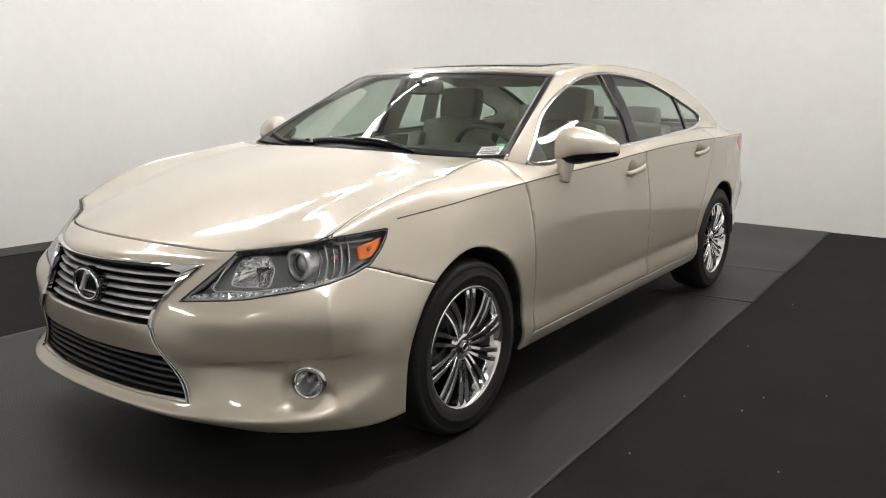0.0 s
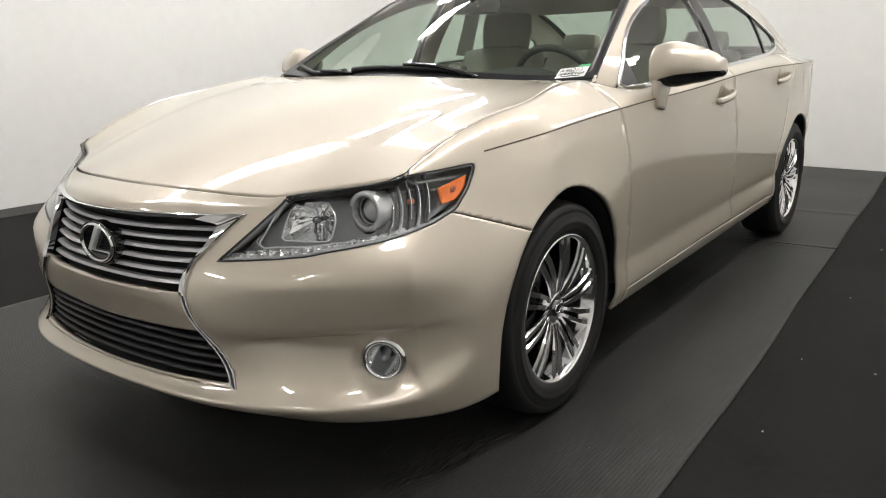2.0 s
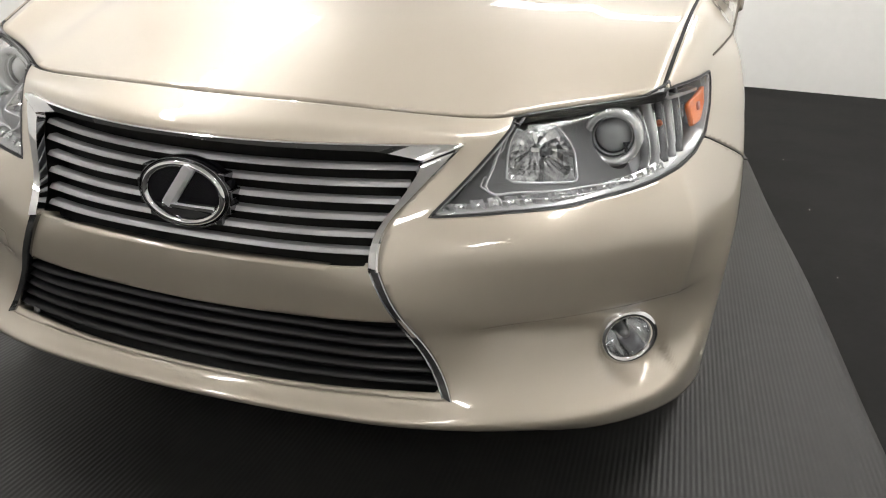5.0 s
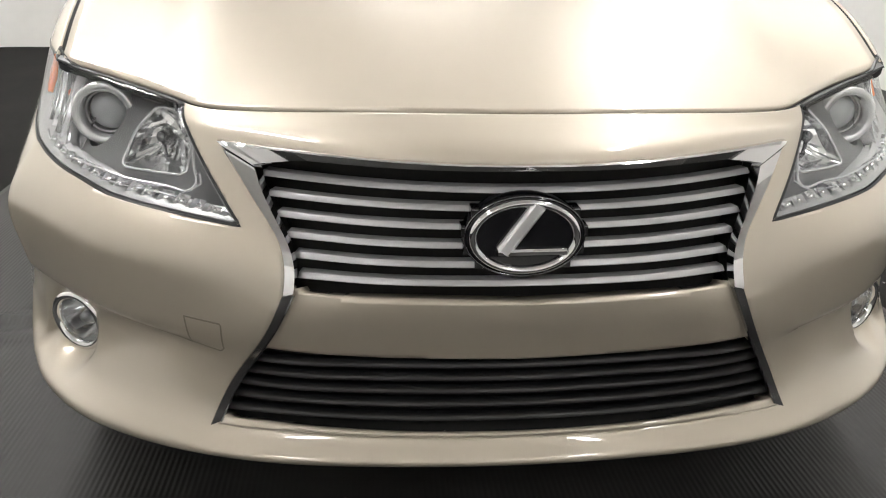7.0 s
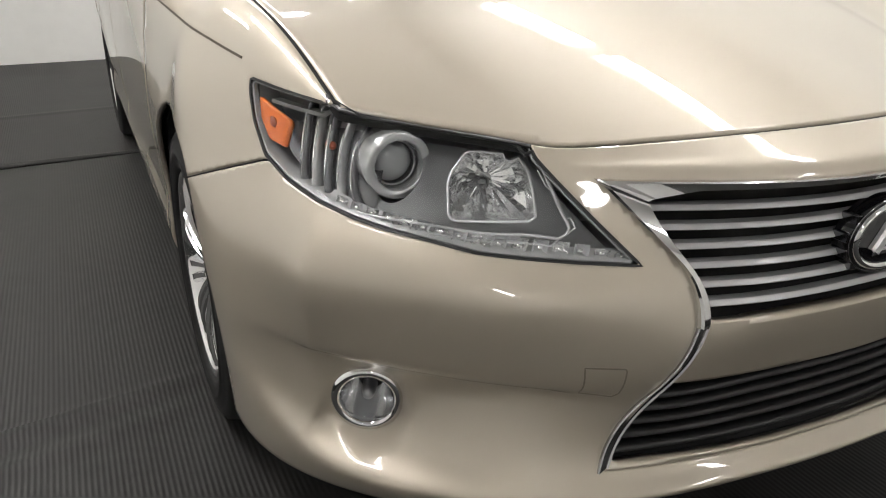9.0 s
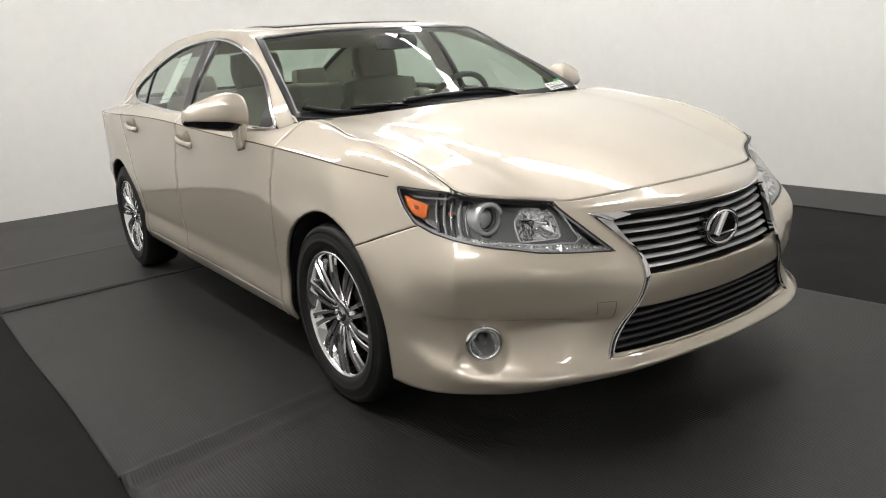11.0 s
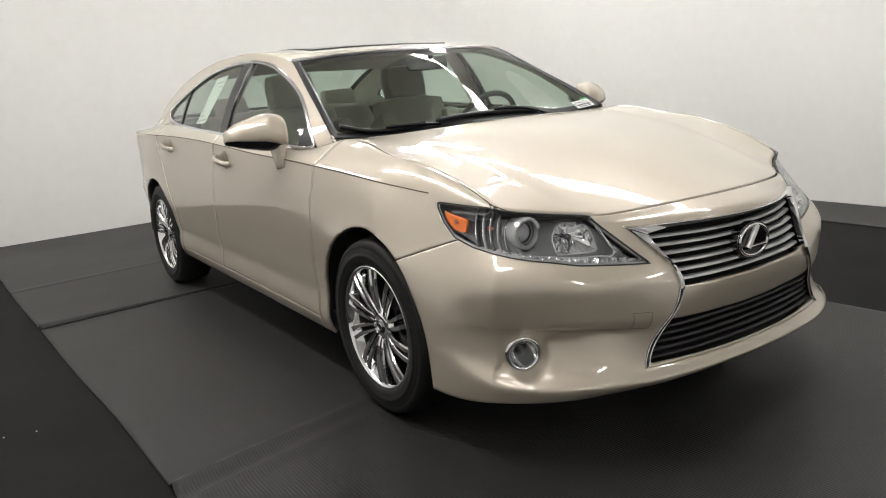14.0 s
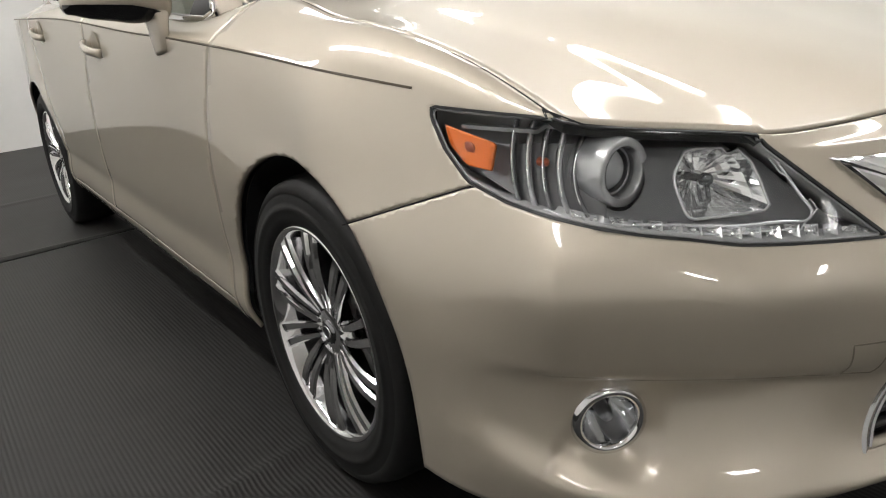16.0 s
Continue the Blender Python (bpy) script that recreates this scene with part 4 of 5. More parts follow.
for z in (0.6527, 0.6269, 0.6011, 0.5800):
    for side in (1, -1):
        x = 0.083 * math.sqrt(max(0.05, 1 - ((z - 0.620) / 0.060) ** 2)) * side
        rounded(part("badge_clip", box_bm(x - 0.006, x + 0.006, badge_y + 0.002, badge_y + 0.03, z - 0.0075, z + 0.0075), DARK_CHROME, emblem, "", False), 0.0015)

# ---------------------------------------------------------------- wheels
def wheel_kit():
    wheel = new("wheel")
    wheel.parent = car
    tyre = [(-0.10, 0.20), (-0.112, 0.25), (-0.108, 0.295), (-0.095, 0.322), (-0.06, 0.331), (0.0, 0.333), (0.06, 0.331), (0.095, 0.322), (0.1085, 0.302), (0.1065, 0.300), (0.1075, 0.297), (0.1100, 0.284), (0.1115, 0.276), (0.1130, 0.274), (0.1130, 0.266), (0.1115, 0.264), (0.1105, 0.252), (0.106, 0.24), (0.098, 0.232), (0.085, 0.228)]
    build("tyre", *revolve(tyre, 96), RUBBER, wheel, "black rubber road tyre")
    lip = [(0.06, 0.205), (0.088, 0.217), (0.098, 0.221), (0.102, 0.226), (0.102, 0.231), (0.096, 0.235), (0.085, 0.233)]
    build("rim", *revolve(lip[::-1], 96), RIM, wheel, "polished alloy rim")
    build("barrel", *revolve([(0.065, 0.214), (-0.06, 0.200), (-0.10, 0.205), (-0.10, 0.02)], 64), BARREL, wheel, "dark inner barrel of the rim")
    build("hub", *revolve([(0.04, 0.062), (0.068, 0.060), (0.075, 0.050), (0.077, 0.028)][::-1], 48), RIM, wheel)
    cap = build("hub_cap", *revolve([(0.072, 0.028), (0.080, 0.026), (0.083, 0.018), (0.084, 0.0)][::-1], 40), DARK_CHROME, wheel, "grey hub cap")
    build("cap_ring", *sweep([(0.083, 0.017 * math.cos(a), 0.013 * math.sin(a)) for a in np.linspace(0, 2 * math.pi, 32, endpoint=False)], disc_section(0.002, 6), True, [(1, 0, 0)] * 32), CHROME, cap)
    build("brake_disc", *revolve([(-0.02, 0.06), (-0.005, 0.06), (-0.005, 0.15), (-0.02, 0.15)], 48), SATIN, wheel)
    for k in range(10):
        for s in (-1, 1):
            a0 = 2 * math.pi * k / 10
            pts = []
            for r in np.linspace(0.05, 0.219, 12):
                q = (r - 0.05) / 0.169
                w = (0.010 + 0.0095 * q**0.8) * s
                a = a0 + 0.10 * q + w / r
                pts.append((0.074 + 0.012 * math.sin(q * math.pi * 0.9) + 0.012 * q, r * math.cos(a), r * math.sin(a)))
            v, f = sweep(pts, [(-0.0085, -0.036), (-0.0080, -0.003), (-0.0055, 0.0035), (0.0050, 0.0045), (0.0075, -0.003), (0.0085, -0.036)], False, [(1, 0, 0)] * 12)
            middle_of = np.array(pts).repeat(6, 0)
            wide = np.linspace(0.85, 1.55, 12).repeat(6)[:, None]
            swell = (v - middle_of) * (1, 0, 0) + (v - middle_of) * (0, 1, 1) * wide
            build("spoke", middle_of + swell, f, RIM, wheel, "", False)
    for k in range(5):
        a = 2 * math.pi * (k + 0.5) / 5
        v, f = revolve([(0.066, 0.0085), (0.075, 0.008), (0.078, 0.005), (0.078, 0.0)][::-1], 12)
        build("wheel_nut", v + (0, 0.052 * math.cos(a), 0.052 * math.sin(a)), f, DARK_CHROME, wheel)
    return wheel


wheel = wheel_kit()
wheel.matrix_basis = pose(0.788, 0, 0.331, 8)
copy_thing(wheel, pose(0.788, 2.82, 0.331, 31))
copy_thing(wheel, pose(-0.788, 0, 0.331, 14, 0, 180))
copy_thing(wheel, pose(-0.788, 2.82, 0.331, -9, 0, 180))
for side in (1, -1):
    for cy in (0.0, 2.82):
        prof = [(0.885, 0.376), (0.80, 0.39), (0.45, 0.39), (0.45, 0.0)]
        v, f = revolve(prof, 48, "x", -0.05, math.pi + 0.1)
        sh = (v + (0, cy, 0.335), f)
        build("wheel_liner", *(sh if side > 0 else mirrored(sh)), LINER, car)
rounded(part("underbody", box_bm(-0.70, 0.70, -0.55, 3.6, 0.20, 0.26), LINER, car, "", False), 0.02)
for name, y0, y1 in (("engine_bay", -0.42, 0.40), ("boot_floor", 2.4, 3.7)):
    part(name, box_bm(-0.44, 0.44, y0, y1, 0.26, 0.72), LINER, car, "", False)
# ---------------------------------------------------------------- headlamps
INTO = np.array([-0.40, 0.80, -0.02])
CHARCOAL = material("charcoal_plastic", (0.42, 0.42, 0.425), 0.26, 0.25)
REFLECTOR = material("lamp_reflector", (0.90, 0.90, 0.91), 0.10, 0.85)
RING = material("satin_ring", (0.80, 0.80, 0.82), 0.24, 0.7)
CLEAR_RIB = material("frosted_clear_plastic", (0.78, 0.78, 0.80), 0.18, 0.6)
GREY_RIB = material("grey_metallised_plastic", (0.74, 0.74, 0.76), 0.22, 0.6)
SMOKE = material("smoked_plastic", (0.30, 0.30, 0.315), 0.15, 0.7)
BEZEL = mottle(material("dark_grey_bezel", (0.12, 0.12, 0.124), 0.34), (0.105, 0.105, 0.109), (0.135, 0.135, 0.139), 30, bump=0.05)
BULB = material("projector_glass", (0.40, 0.41, 0.42), 0.03, 0.0, Coat_Weight=1.0)
LENS_TREE = tree(LOWER)


def rim_edges(sh):
    """The open edges of a shell, each turned as its face runs."""
    count = {}
    for q in sh[1]:
        for i, j in zip(q, q[1:] + q[:1]):
            count[i, j] = 1
    return [(i, j) for i, j in count if (j, i) not in count]


def bowl(sh, way):
    """A tray behind a shell: its outline carried inwards, with a back."""
    v, f = sh
    n = len(v)
    verts = np.concatenate([v, v + way])
    faces = [tuple(i + n for i in q) for q in f] + [(j, i, i + n, j + n) for i, j in rim_edges(sh)]
    return verts, faces


def on_lens(a, z):
    """The place on the lamp's outer surface at (along, height)."""
    start = np.array([0.66 * a, 0.75 * a, z]) + np.array([0.75, -0.66, 0]) * 1.5
    place, normal = cast(LENS_TREE, start, (-0.75, 0.66, 0))
    if place is None or place.y > 0:
        place, normal, _, _ = LENS_TREE.find_nearest(Vector(np.array([0.66 * a, 0.75 * a, z]) + np.array([0.75, -0.66, 0]) * 0.87))
    return np.array(place), np.array(normal)


def lens_strip(points, depth):
    out = []
    for a, z in points:
        p, n = on_lens(a, z)
        out.append(p - n * depth)
    return out


def headlamp(side):
    flip = (lambda s: s) if side > 0 else mirrored
    lamp = thick(build("headlamp", *flip(bowl(offset(lens_half, -0.003), INTO * 0.19)), CHARCOAL, car, "clear headlamp with dark housing and projector lens"), 0.003)
    build("lens", *flip(lens_half), LENS, lamp, "clear curved lamp lens")
    low = [(0.66 * x + 0.75 * y, z) for x, y, z in LAMP_3D]
    outline = lens_strip(straight(np.array(low + low[:1]), 140)[:-1], 0.001)
    normals = [on_lens(a, z)[1] for a, z in straight(np.array(low + low[:1]), 140)[:-1]]
    build("seal", *flip(sweep(outline, [(-0.0022, -0.006), (-0.0022, 0.0016), (0.0022, 0.0016), (0.0022, -0.006)], True, normals)), BLACK, lamp, "black rubber seal", False)
    roof_band = cut(lens_half, lambda p: far_from(gap_line)(p) - 0.005)[0]
    thick(build("top_seal", *flip(offset(roof_band, 0.0015)), BLACK, lamp, "black rubber strip below the bonnet edge"), 0.004)
    # bezel behind the lens, open for the two lamps and the ribs
    corners = [(-0.243, 0.678), (-0.230, 0.706), (-0.208, 0.748), (-0.196, 0.760), (-0.135, 0.765), (-0.122, 0.758), (-0.107, 0.728), (-0.109, 0.716), (-0.124, 0.682), (-0.133, 0.677), (-0.236, 0.673)]
    main_poly = polygon(corners)

    def bezel_zone(p):
        q = along_lamp(p)
        ring = np.hypot(q[:, 0] + 0.025, q[:, 1] - 0.730) - 0.039
        return np.minimum(np.minimum(ring, main_poly(q)), 0.012 - q[:, 0] + 0.12 * (q[:, 1] - 0.72))

    bezel = cut(cut(lens_plain, bezel_zone)[1], lambda p: in_lamp(p) + 0.004)[0]
    build("bezel", *flip(offset(bezel, -0.040)), BEZEL, lamp, "dark grey bezel round the lamps")
    # projector
    cx, cy, cz = 0.650, -0.574, 0.716
    ring = [(-0.020, 0.0365), (-0.034, 0.0380), (-0.0365, 0.0395), (-0.0370, 0.0490), (-0.0345, 0.0520), (-0.010, 0.0535), (0.03, 0.050)]
    v, f = revolve(ring, 64, "y")
    build("projector_ring", *flip((v + (cx, cy, cz), f)), RING, lamp, "satin silver projector ring")
    v, f = revolve([(-0.022, 0.036), (0.03, 0.033)], 48, "y")
    build("projector_sleeve", *flip((v + (cx, cy, cz), f)), BEZEL, lamp)
    v, f = revolve([(-0.0135, 0.0325), (-0.0160, 0.0345), (-0.0135, 0.0365)], 48, "y")
    build("projector_collar", *flip((v + (cx, cy, cz), f)), SATIN, lamp, "thin satin collar round the projector")
    v, f = revolve([(-0.022 + 0.014 * (1 - math.cos(q)) * 2, 0.034 * math.sin(q)) for q in np.linspace(0, 1.45, 10)], 40, "y")
    build("projector_lens", *flip((v + (cx, cy, cz), f)), BULB, lamp, "dark glass projector lens")
    # main-beam reflector: a fluted bowl with a slanted outline and a bulb
    edge = np.array(lens_strip(straight(np.array(corners + corners[:1]), 46)[:-1], 0.038))
    heart = edge.mean(0)
    n, m = len(edge), 7
    verts, faces = [], []
    for i, w in enumerate(edge):
        for j in range(m):
            q = j / (m - 1)
            flute = 0.0035 * ((i // 3) % 2) * math.sin(math.pi * q) + 0.003 * (j in (2, 3)) * ((i // 5) % 2)
            verts.append(heart + (w - heart) * (1 - 0.84 * q) + np.array((-0.30, 0.95, 0.0)) * (0.055 * q**0.55 + flute))
    for i in range(n):
        for j in range(m - 1):
            a, b = i * m, ((i + 1) % n) * m
            faces.append((a + j, a + j + 1, b + j + 1, b + j))
    faces.append(tuple(i * m + m - 1 for i in range(n)))
    build("reflector", *flip((np.array(verts), faces)), REFLECTOR, lamp, "fluted chrome main-beam reflector", False)
    rim = [tuple(verts[i * m]) for i in range(n)]
    build("reflector_rim", *flip(sweep(rim, disc_section(0.0024, 6), True, [(0, -1, 0)] * n)), CLEAR_RIB, lamp)
    v, f = revolve([(0.0, 0.0), (0.001, 0.006), (0.006, 0.0095), (0.016, 0.0095), (0.018, 0.006), (0.045, 0.006)], 20, "y")
    build("bulb", *flip((v + heart + (0.004, 0.012, 0.004), f)), DARK_CHROME, lamp, "dark capped bulb")
    build("bulb_stay", *flip(sweep([tuple(heart + (0.004, 0.020, -0.004)), tuple(heart + (0.0, 0.016, -0.040))], disc_section(0.0035, 8), False, [(0, -1, 0)] * 2)), DARK_CHROME, lamp)
    # curved ribs that echo the projector's ring, out to the amber reflector
    for k in range(5):
        radius = 0.066 + 0.024 * k
        reach = math.asin(min(0.95, (0.047 + 0.002 * k) / radius))
        arc = [(-0.024 + radius * math.cos(t), 0.727 + 0.006 * k + radius * math.sin(t)) for t in np.linspace(-reach, reach, 13)]
        pts = lens_strip(arc, 0.026 - 0.002 * k)
        build("side_rib", *flip(sweep(pts, [(-0.009, -0.020), (-0.006, -0.009), (-0.001, 0.0), (0.0014, 0.0), (0.0022, -0.020)], False, [(0.6, -0.8, 0)] * 13)), GREY_RIB if k % 2 else SMOKE, lamp, "", True)
        build("rib_edge", *flip(sweep(lens_strip(arc[2:-2], 0.0235 - 0.002 * k), disc_section(0.0013, 6), False, [(0.6, -0.8, 0)] * 9)), REFLECTOR, lamp)
    plate = cut(lens_half, lambda p: np.maximum(np.maximum(np.abs(along_lamp(p)[:, 0] - 0.12) - 0.125, in_lamp(p) + 0.012), p[:, 2] - 0.772))[0]
    build("rib_plate", *flip(offset(plate, -0.045)), SMOKE, lamp, "grey plate behind the ribs")
    glow_at = lens_strip([(0.088, 0.745)], 0.030)[0]
    v, f = revolve([(-0.006, 0.0), (-0.004, 0.005), (0.0, 0.007), (0.012, 0.007)], 20, "y")
    build("indicator_bulb", *flip((v + glow_at, f)), DEEP_AMBER, lamp, "small amber indicator bulb")
    # the top blade
    pts = lens_strip([(a, 0.782 + 0.06 * (a - 0.05)) for a in np.linspace(0.07, 0.22, 12)], 0.018)
    build("top_blade", *flip(sweep(pts, [(-0.003, -0.012), (0.003, -0.012), (0.003, 0.004), (-0.003, 0.004)], False, [(0.6, -0.8, 0)] * 12)), SATIN, lamp, "", False)
    # amber side reflector
    amber_poly = polygon([(0.160, 0.769), (0.246, 0.793), (0.236, 0.764), (0.208, 0.736), (0.168, 0.731)])
    amber = cut(lens_half, lambda p: amber_poly(along_lamp(p)))[0]
    thick(build("amber_reflector", *flip(offset(amber, -0.010)), AMBER, lamp, "amber side reflector"), 0.008)
    bulb_poly = polygon([(0.193, 0.768), (0.210, 0.771), (0.209, 0.756), (0.195, 0.753)])
    thick(build("amber_window", *flip(offset(cut(lens_half, lambda p: bulb_poly(along_lamp(p)))[0], -0.0085)), DEEP_AMBER, lamp), 0.002)
    # light guide and its row of lamps along the lower edge
    base = [(0.66 * x + 0.75 * y, z) for x, y, z in LAMP_3D[:8]]
    guide = [(-0.232, 0.738), (-0.258, 0.702), (-0.284, 0.668), (-0.2905, 0.657), (-0.286, 0.650), (-0.270, 0.649), (-0.19, 0.655), (-0.113, 0.663), (-0.03, 0.667), (0.032, 0.672), (0.085, 0.686)]
    for name, drop, r in (("light_guide", 0.0, 0.0024), ("guide_rail", 0.0085, 0.0014)):
        path = lens_strip([(x - 0.9 * drop * (z > 0.656 and x < -0.25), z - drop * (x > -0.28)) for x, z in curve(np.array(guide), 60)], 0.013)
        build(name, *flip(sweep(path, disc_section(r, 8), False, [(0.5, -0.86, 0)] * len(path))), CLEAR_RIB, lamp, "clear light guide")
    shelf = lens_strip([(x, z - 0.004) for x, z in curve(np.array(guide), 60)[20:]], 0.024)
    build("guide_shelf", *flip(sweep(shelf, [(-0.005, -0.010), (-0.005, 0.008), (0.005, 0.008), (0.005, -0.010)], False, [(0.5, -0.86, 0)] * len(shelf))), GREY_RIB, lamp, "", False)
    row = curve(np.array(base), 19)
    cells = curve(np.array(base), 70)
    for k in range(16):
        (a0, z0), (a1, z1) = cells[2 + 4 * k], cells[5 + 4 * k]
        high = min(0.019, 0.010 + 0.004 * k) - 0.0005 * max(0, k - 6)
        rim = lens_strip([(a0, z0 + 0.0045), (a1, z1 + 0.0045), (a1 + 0.001, z1 + 0.0045 + high), (a0 + 0.001, z0 + 0.0045 + high)], 0.010)
        mid = sum(rim) / 4
        deep = [mid + 0.55 * (w - mid) + INTO * 0.012 + np.array((0, 0, 0.002 * ((k + j) % 3 - 1))) for j, w in enumerate(rim)]
        build("running_lamp", *flip((np.array(rim + deep), [(0, 1, 5, 4), (1, 2, 6, 5), (2, 3, 7, 6), (3, 0, 4, 7), (4, 5, 6), (4, 6, 7)])), REFLECTOR if k % 2 else CLEAR_RIB, lamp, "small faceted running lamp", False)
        eye = bmesh.new()
        bmesh.ops.create_icosphere(eye, subdivisions=2, radius=0.0042)
        bmesh.ops.translate(eye, vec=Vector((mid + INTO * 0.006) * (side, 1, 1)), verts=eye.verts)
        part("running_bulb", eye, REFLECTOR, lamp)
    tray = lens_strip([(a, z + 0.014) for a, z in row], 0.027)
    build("running_tray", *flip(sweep(tray, [(-0.012, -0.002), (0.012, -0.002), (0.012, 0.002), (-0.012, 0.002)], False, [on_lens(a, z + 0.014)[1] + (0, 0, 0.8) for a, z in row])), CLEAR_RIB, lamp, "", False)
    return lamp


headlamp(1)
headlamp(-1)


# ---------------------------------------------------------------- fog lamps
FOG_BOWL = material("fog_lamp_bowl", (0.62, 0.62, 0.63), 0.12, 1.0)


def fog_lamp(side):
    way = FOG_WAY
    turn = Vector((0, -1, 0)).rotation_difference(Vector(way)).to_matrix()
    centre = np.array(FOG) - way * 0.010

    def set_in(v):
        w = np.array([tuple(turn @ Vector(p)) for p in v]) + centre
        return w

    flip = (lambda s: s) if side > 0 else mirrored
    v, f = revolve([(0.045, 0.042), (0.0, 0.042), (-0.008, 0.044), (-0.011, 0.049), (-0.008, 0.056), (0.004, 0.060), (0.03, 0.061)], 48, "y")
    lamp = build("fog_lamp", *flip((set_in(v), f)), CHROME, car, "round fog lamp in a chrome bezel")
    v, f = revolve([(0.05, 0.0), (0.047, 0.012), (0.040, 0.022), (0.030, 0.031), (0.016, 0.038), (0.0, 0.043)], 40, "y")
    build("reflector", *flip((set_in(v), f)), FOG_BOWL, lamp, "smooth silver reflector")
    v, f = revolve([(-0.004, 0.0), (-0.003, 0.02), (0.002, 0.043)], 40, "y")
    build("lens", *flip((set_in(v), f)), LENS, lamp)
    v, f = revolve([(0.004, 0.0), (0.006, 0.008), (0.018, 0.011), (0.04, 0.012)], 20, "y")
    build("bulb_cap", *flip((set_in(v), f)), SATIN, lamp)


fog_lamp(1)
fog_lamp(-1)

# ---------------------------------------------------------------- mirrors
def mirror(side):
    flip = (lambda s: s) if side > 0 else mirrored
    n, m = 40, 36
    verts = []
    stops = [0.0, 0.03, 0.12, 0.30, 0.55, 0.80, 0.93, 0.985, 1.0]
    shape = [(1.060, 1.000, 0.020, 0.028), (1.084, 0.978, 0.048, 0.040), (1.108, 0.966, 0.072, 0.050), (1.117, 0.964, 0.082, 0.054), (1.103, 0.974, 0.078, 0.054), (1.078, 0.987, 0.064, 0.050), (1.060, 0.997, 0.047, 0.042), (1.046, 1.006, 0.026, 0.028), (1.034, 1.014, 0.010, 0.012)]
    profile = cubic(stops, shape, 0.5 - 0.5 * np.cos(np.linspace(0, math.pi, n)))
    for q, (top, low, ahead, behind) in zip(0.5 - 0.5 * np.cos(np.linspace(0, math.pi, n)), profile):
        x = 0.855 + 0.238 * q
        y0 = 0.735 - 0.045 * (1 - q) + 0.030 * q
        mid = low + 0.42 * (top - low)
        for j in range(m):
            c, s = math.cos(2 * math.pi * j / m), math.sin(2 * math.pi * j / m)
            y = y0 - (ahead if c > 0 else behind) * abs(c) ** (0.9 if c > 0 else 0.55) * np.sign(c)
            z = mid + ((top - mid) if s > 0 else (mid - low)) * abs(s) ** 0.8 * np.sign(s)
            verts.append((x, y, z))
    faces = [(i * m + j, i * m + (j + 1) % m, (i + 1) * m + (j + 1) % m, (i + 1) * m + j) for i in range(n - 1) for j in range(m)]
    faces += [tuple(reversed(range(m))), tuple(range((n - 1) * m, n * m))]
    ob = build("door_mirror", *flip((np.array(verts), faces)), PAINT, car, "champagne door mirror with a black underside")
    foot = [(0.893, 0.702, 0.990), (0.897, 0.688, 0.950), (0.903, 0.672, 0.884)]
    v, f = sweep(curve(foot, 8), [(-0.075, -0.026), (0.0, -0.034), (0.075, -0.026), (0.075, 0.018), (0.0, 0.030), (-0.075, 0.018)], False, [(1, 0, 0)] * 8)
    k = np.linspace(0.84, 0.42, 8).repeat(6)[:, None]
    centre = np.array(curve(foot, 8)).repeat(6, 0)
    rounded(build("mirror_foot", *flip((centre + (v - centre) * k, f)), PAINT, ob, "", True), 0.006)
    under = np.array(verts).reshape(n, m, 3)[3:-1, m // 2 + 1 :]
    sh = under.reshape(-1, 3), [tuple(reversed(q)) for q in grid_faces(n - 4, m - m // 2 - 1)]
    dark = cut(sh, lambda p: p[:, 2] - np.interp(p[:, 0], [0.86, 0.90, 0.96, 1.02, 1.08, 1.10], [0.958, 0.990, 1.006, 1.012, 1.018, 1.026]))[0]
    hub = np.stack([dark[0][:, 0], np.interp(dark[0][:, 0], [0.855, 1.093], [0.690, 0.765]), np.full(len(dark[0]), 1.03)], 1)
    away = dark[0] - hub
    dark = dark[0] + away / np.linalg.norm(away, axis=1)[:, None] * 0.004, dark[1]
    build("lower_shell", *flip(dark), GLOSS_BLACK, ob, "gloss black mirror underside")
    blink = [(x, 0.735 - 0.060 + 0.052 * q**2, 1.000 + 0.016 * q) for q, x in zip(np.linspace(0.35, 1.0, 8), np.linspace(0.955, 1.078, 8))]
    build("side_blinker", *flip(sweep(blink, disc_section(0.005, 8, 0.6), False, [(0, 0, 1)] * 8)), GREY_RIB, ob, "clear side blinker strip")
    glass = bmesh.new()
    bmesh.ops.create_circle(glass, cap_ends=True, radius=1.0, segments=32)
    bmesh.ops.transform(glass, matrix=pose(0.975 * side, 0.802, 1.038, 90), verts=glass.verts)
    for vert in glass.verts:
        vert.co.x = 0.975 * side + (vert.co.x - 0.975 * side) * 0.098
        vert.co.z = 1.038 + (vert.co.z - 1.038) * 0.052
    part("mirror_glass", glass, CHROME, ob, "mirror glass", False)


mirror(1)
mirror(-1)

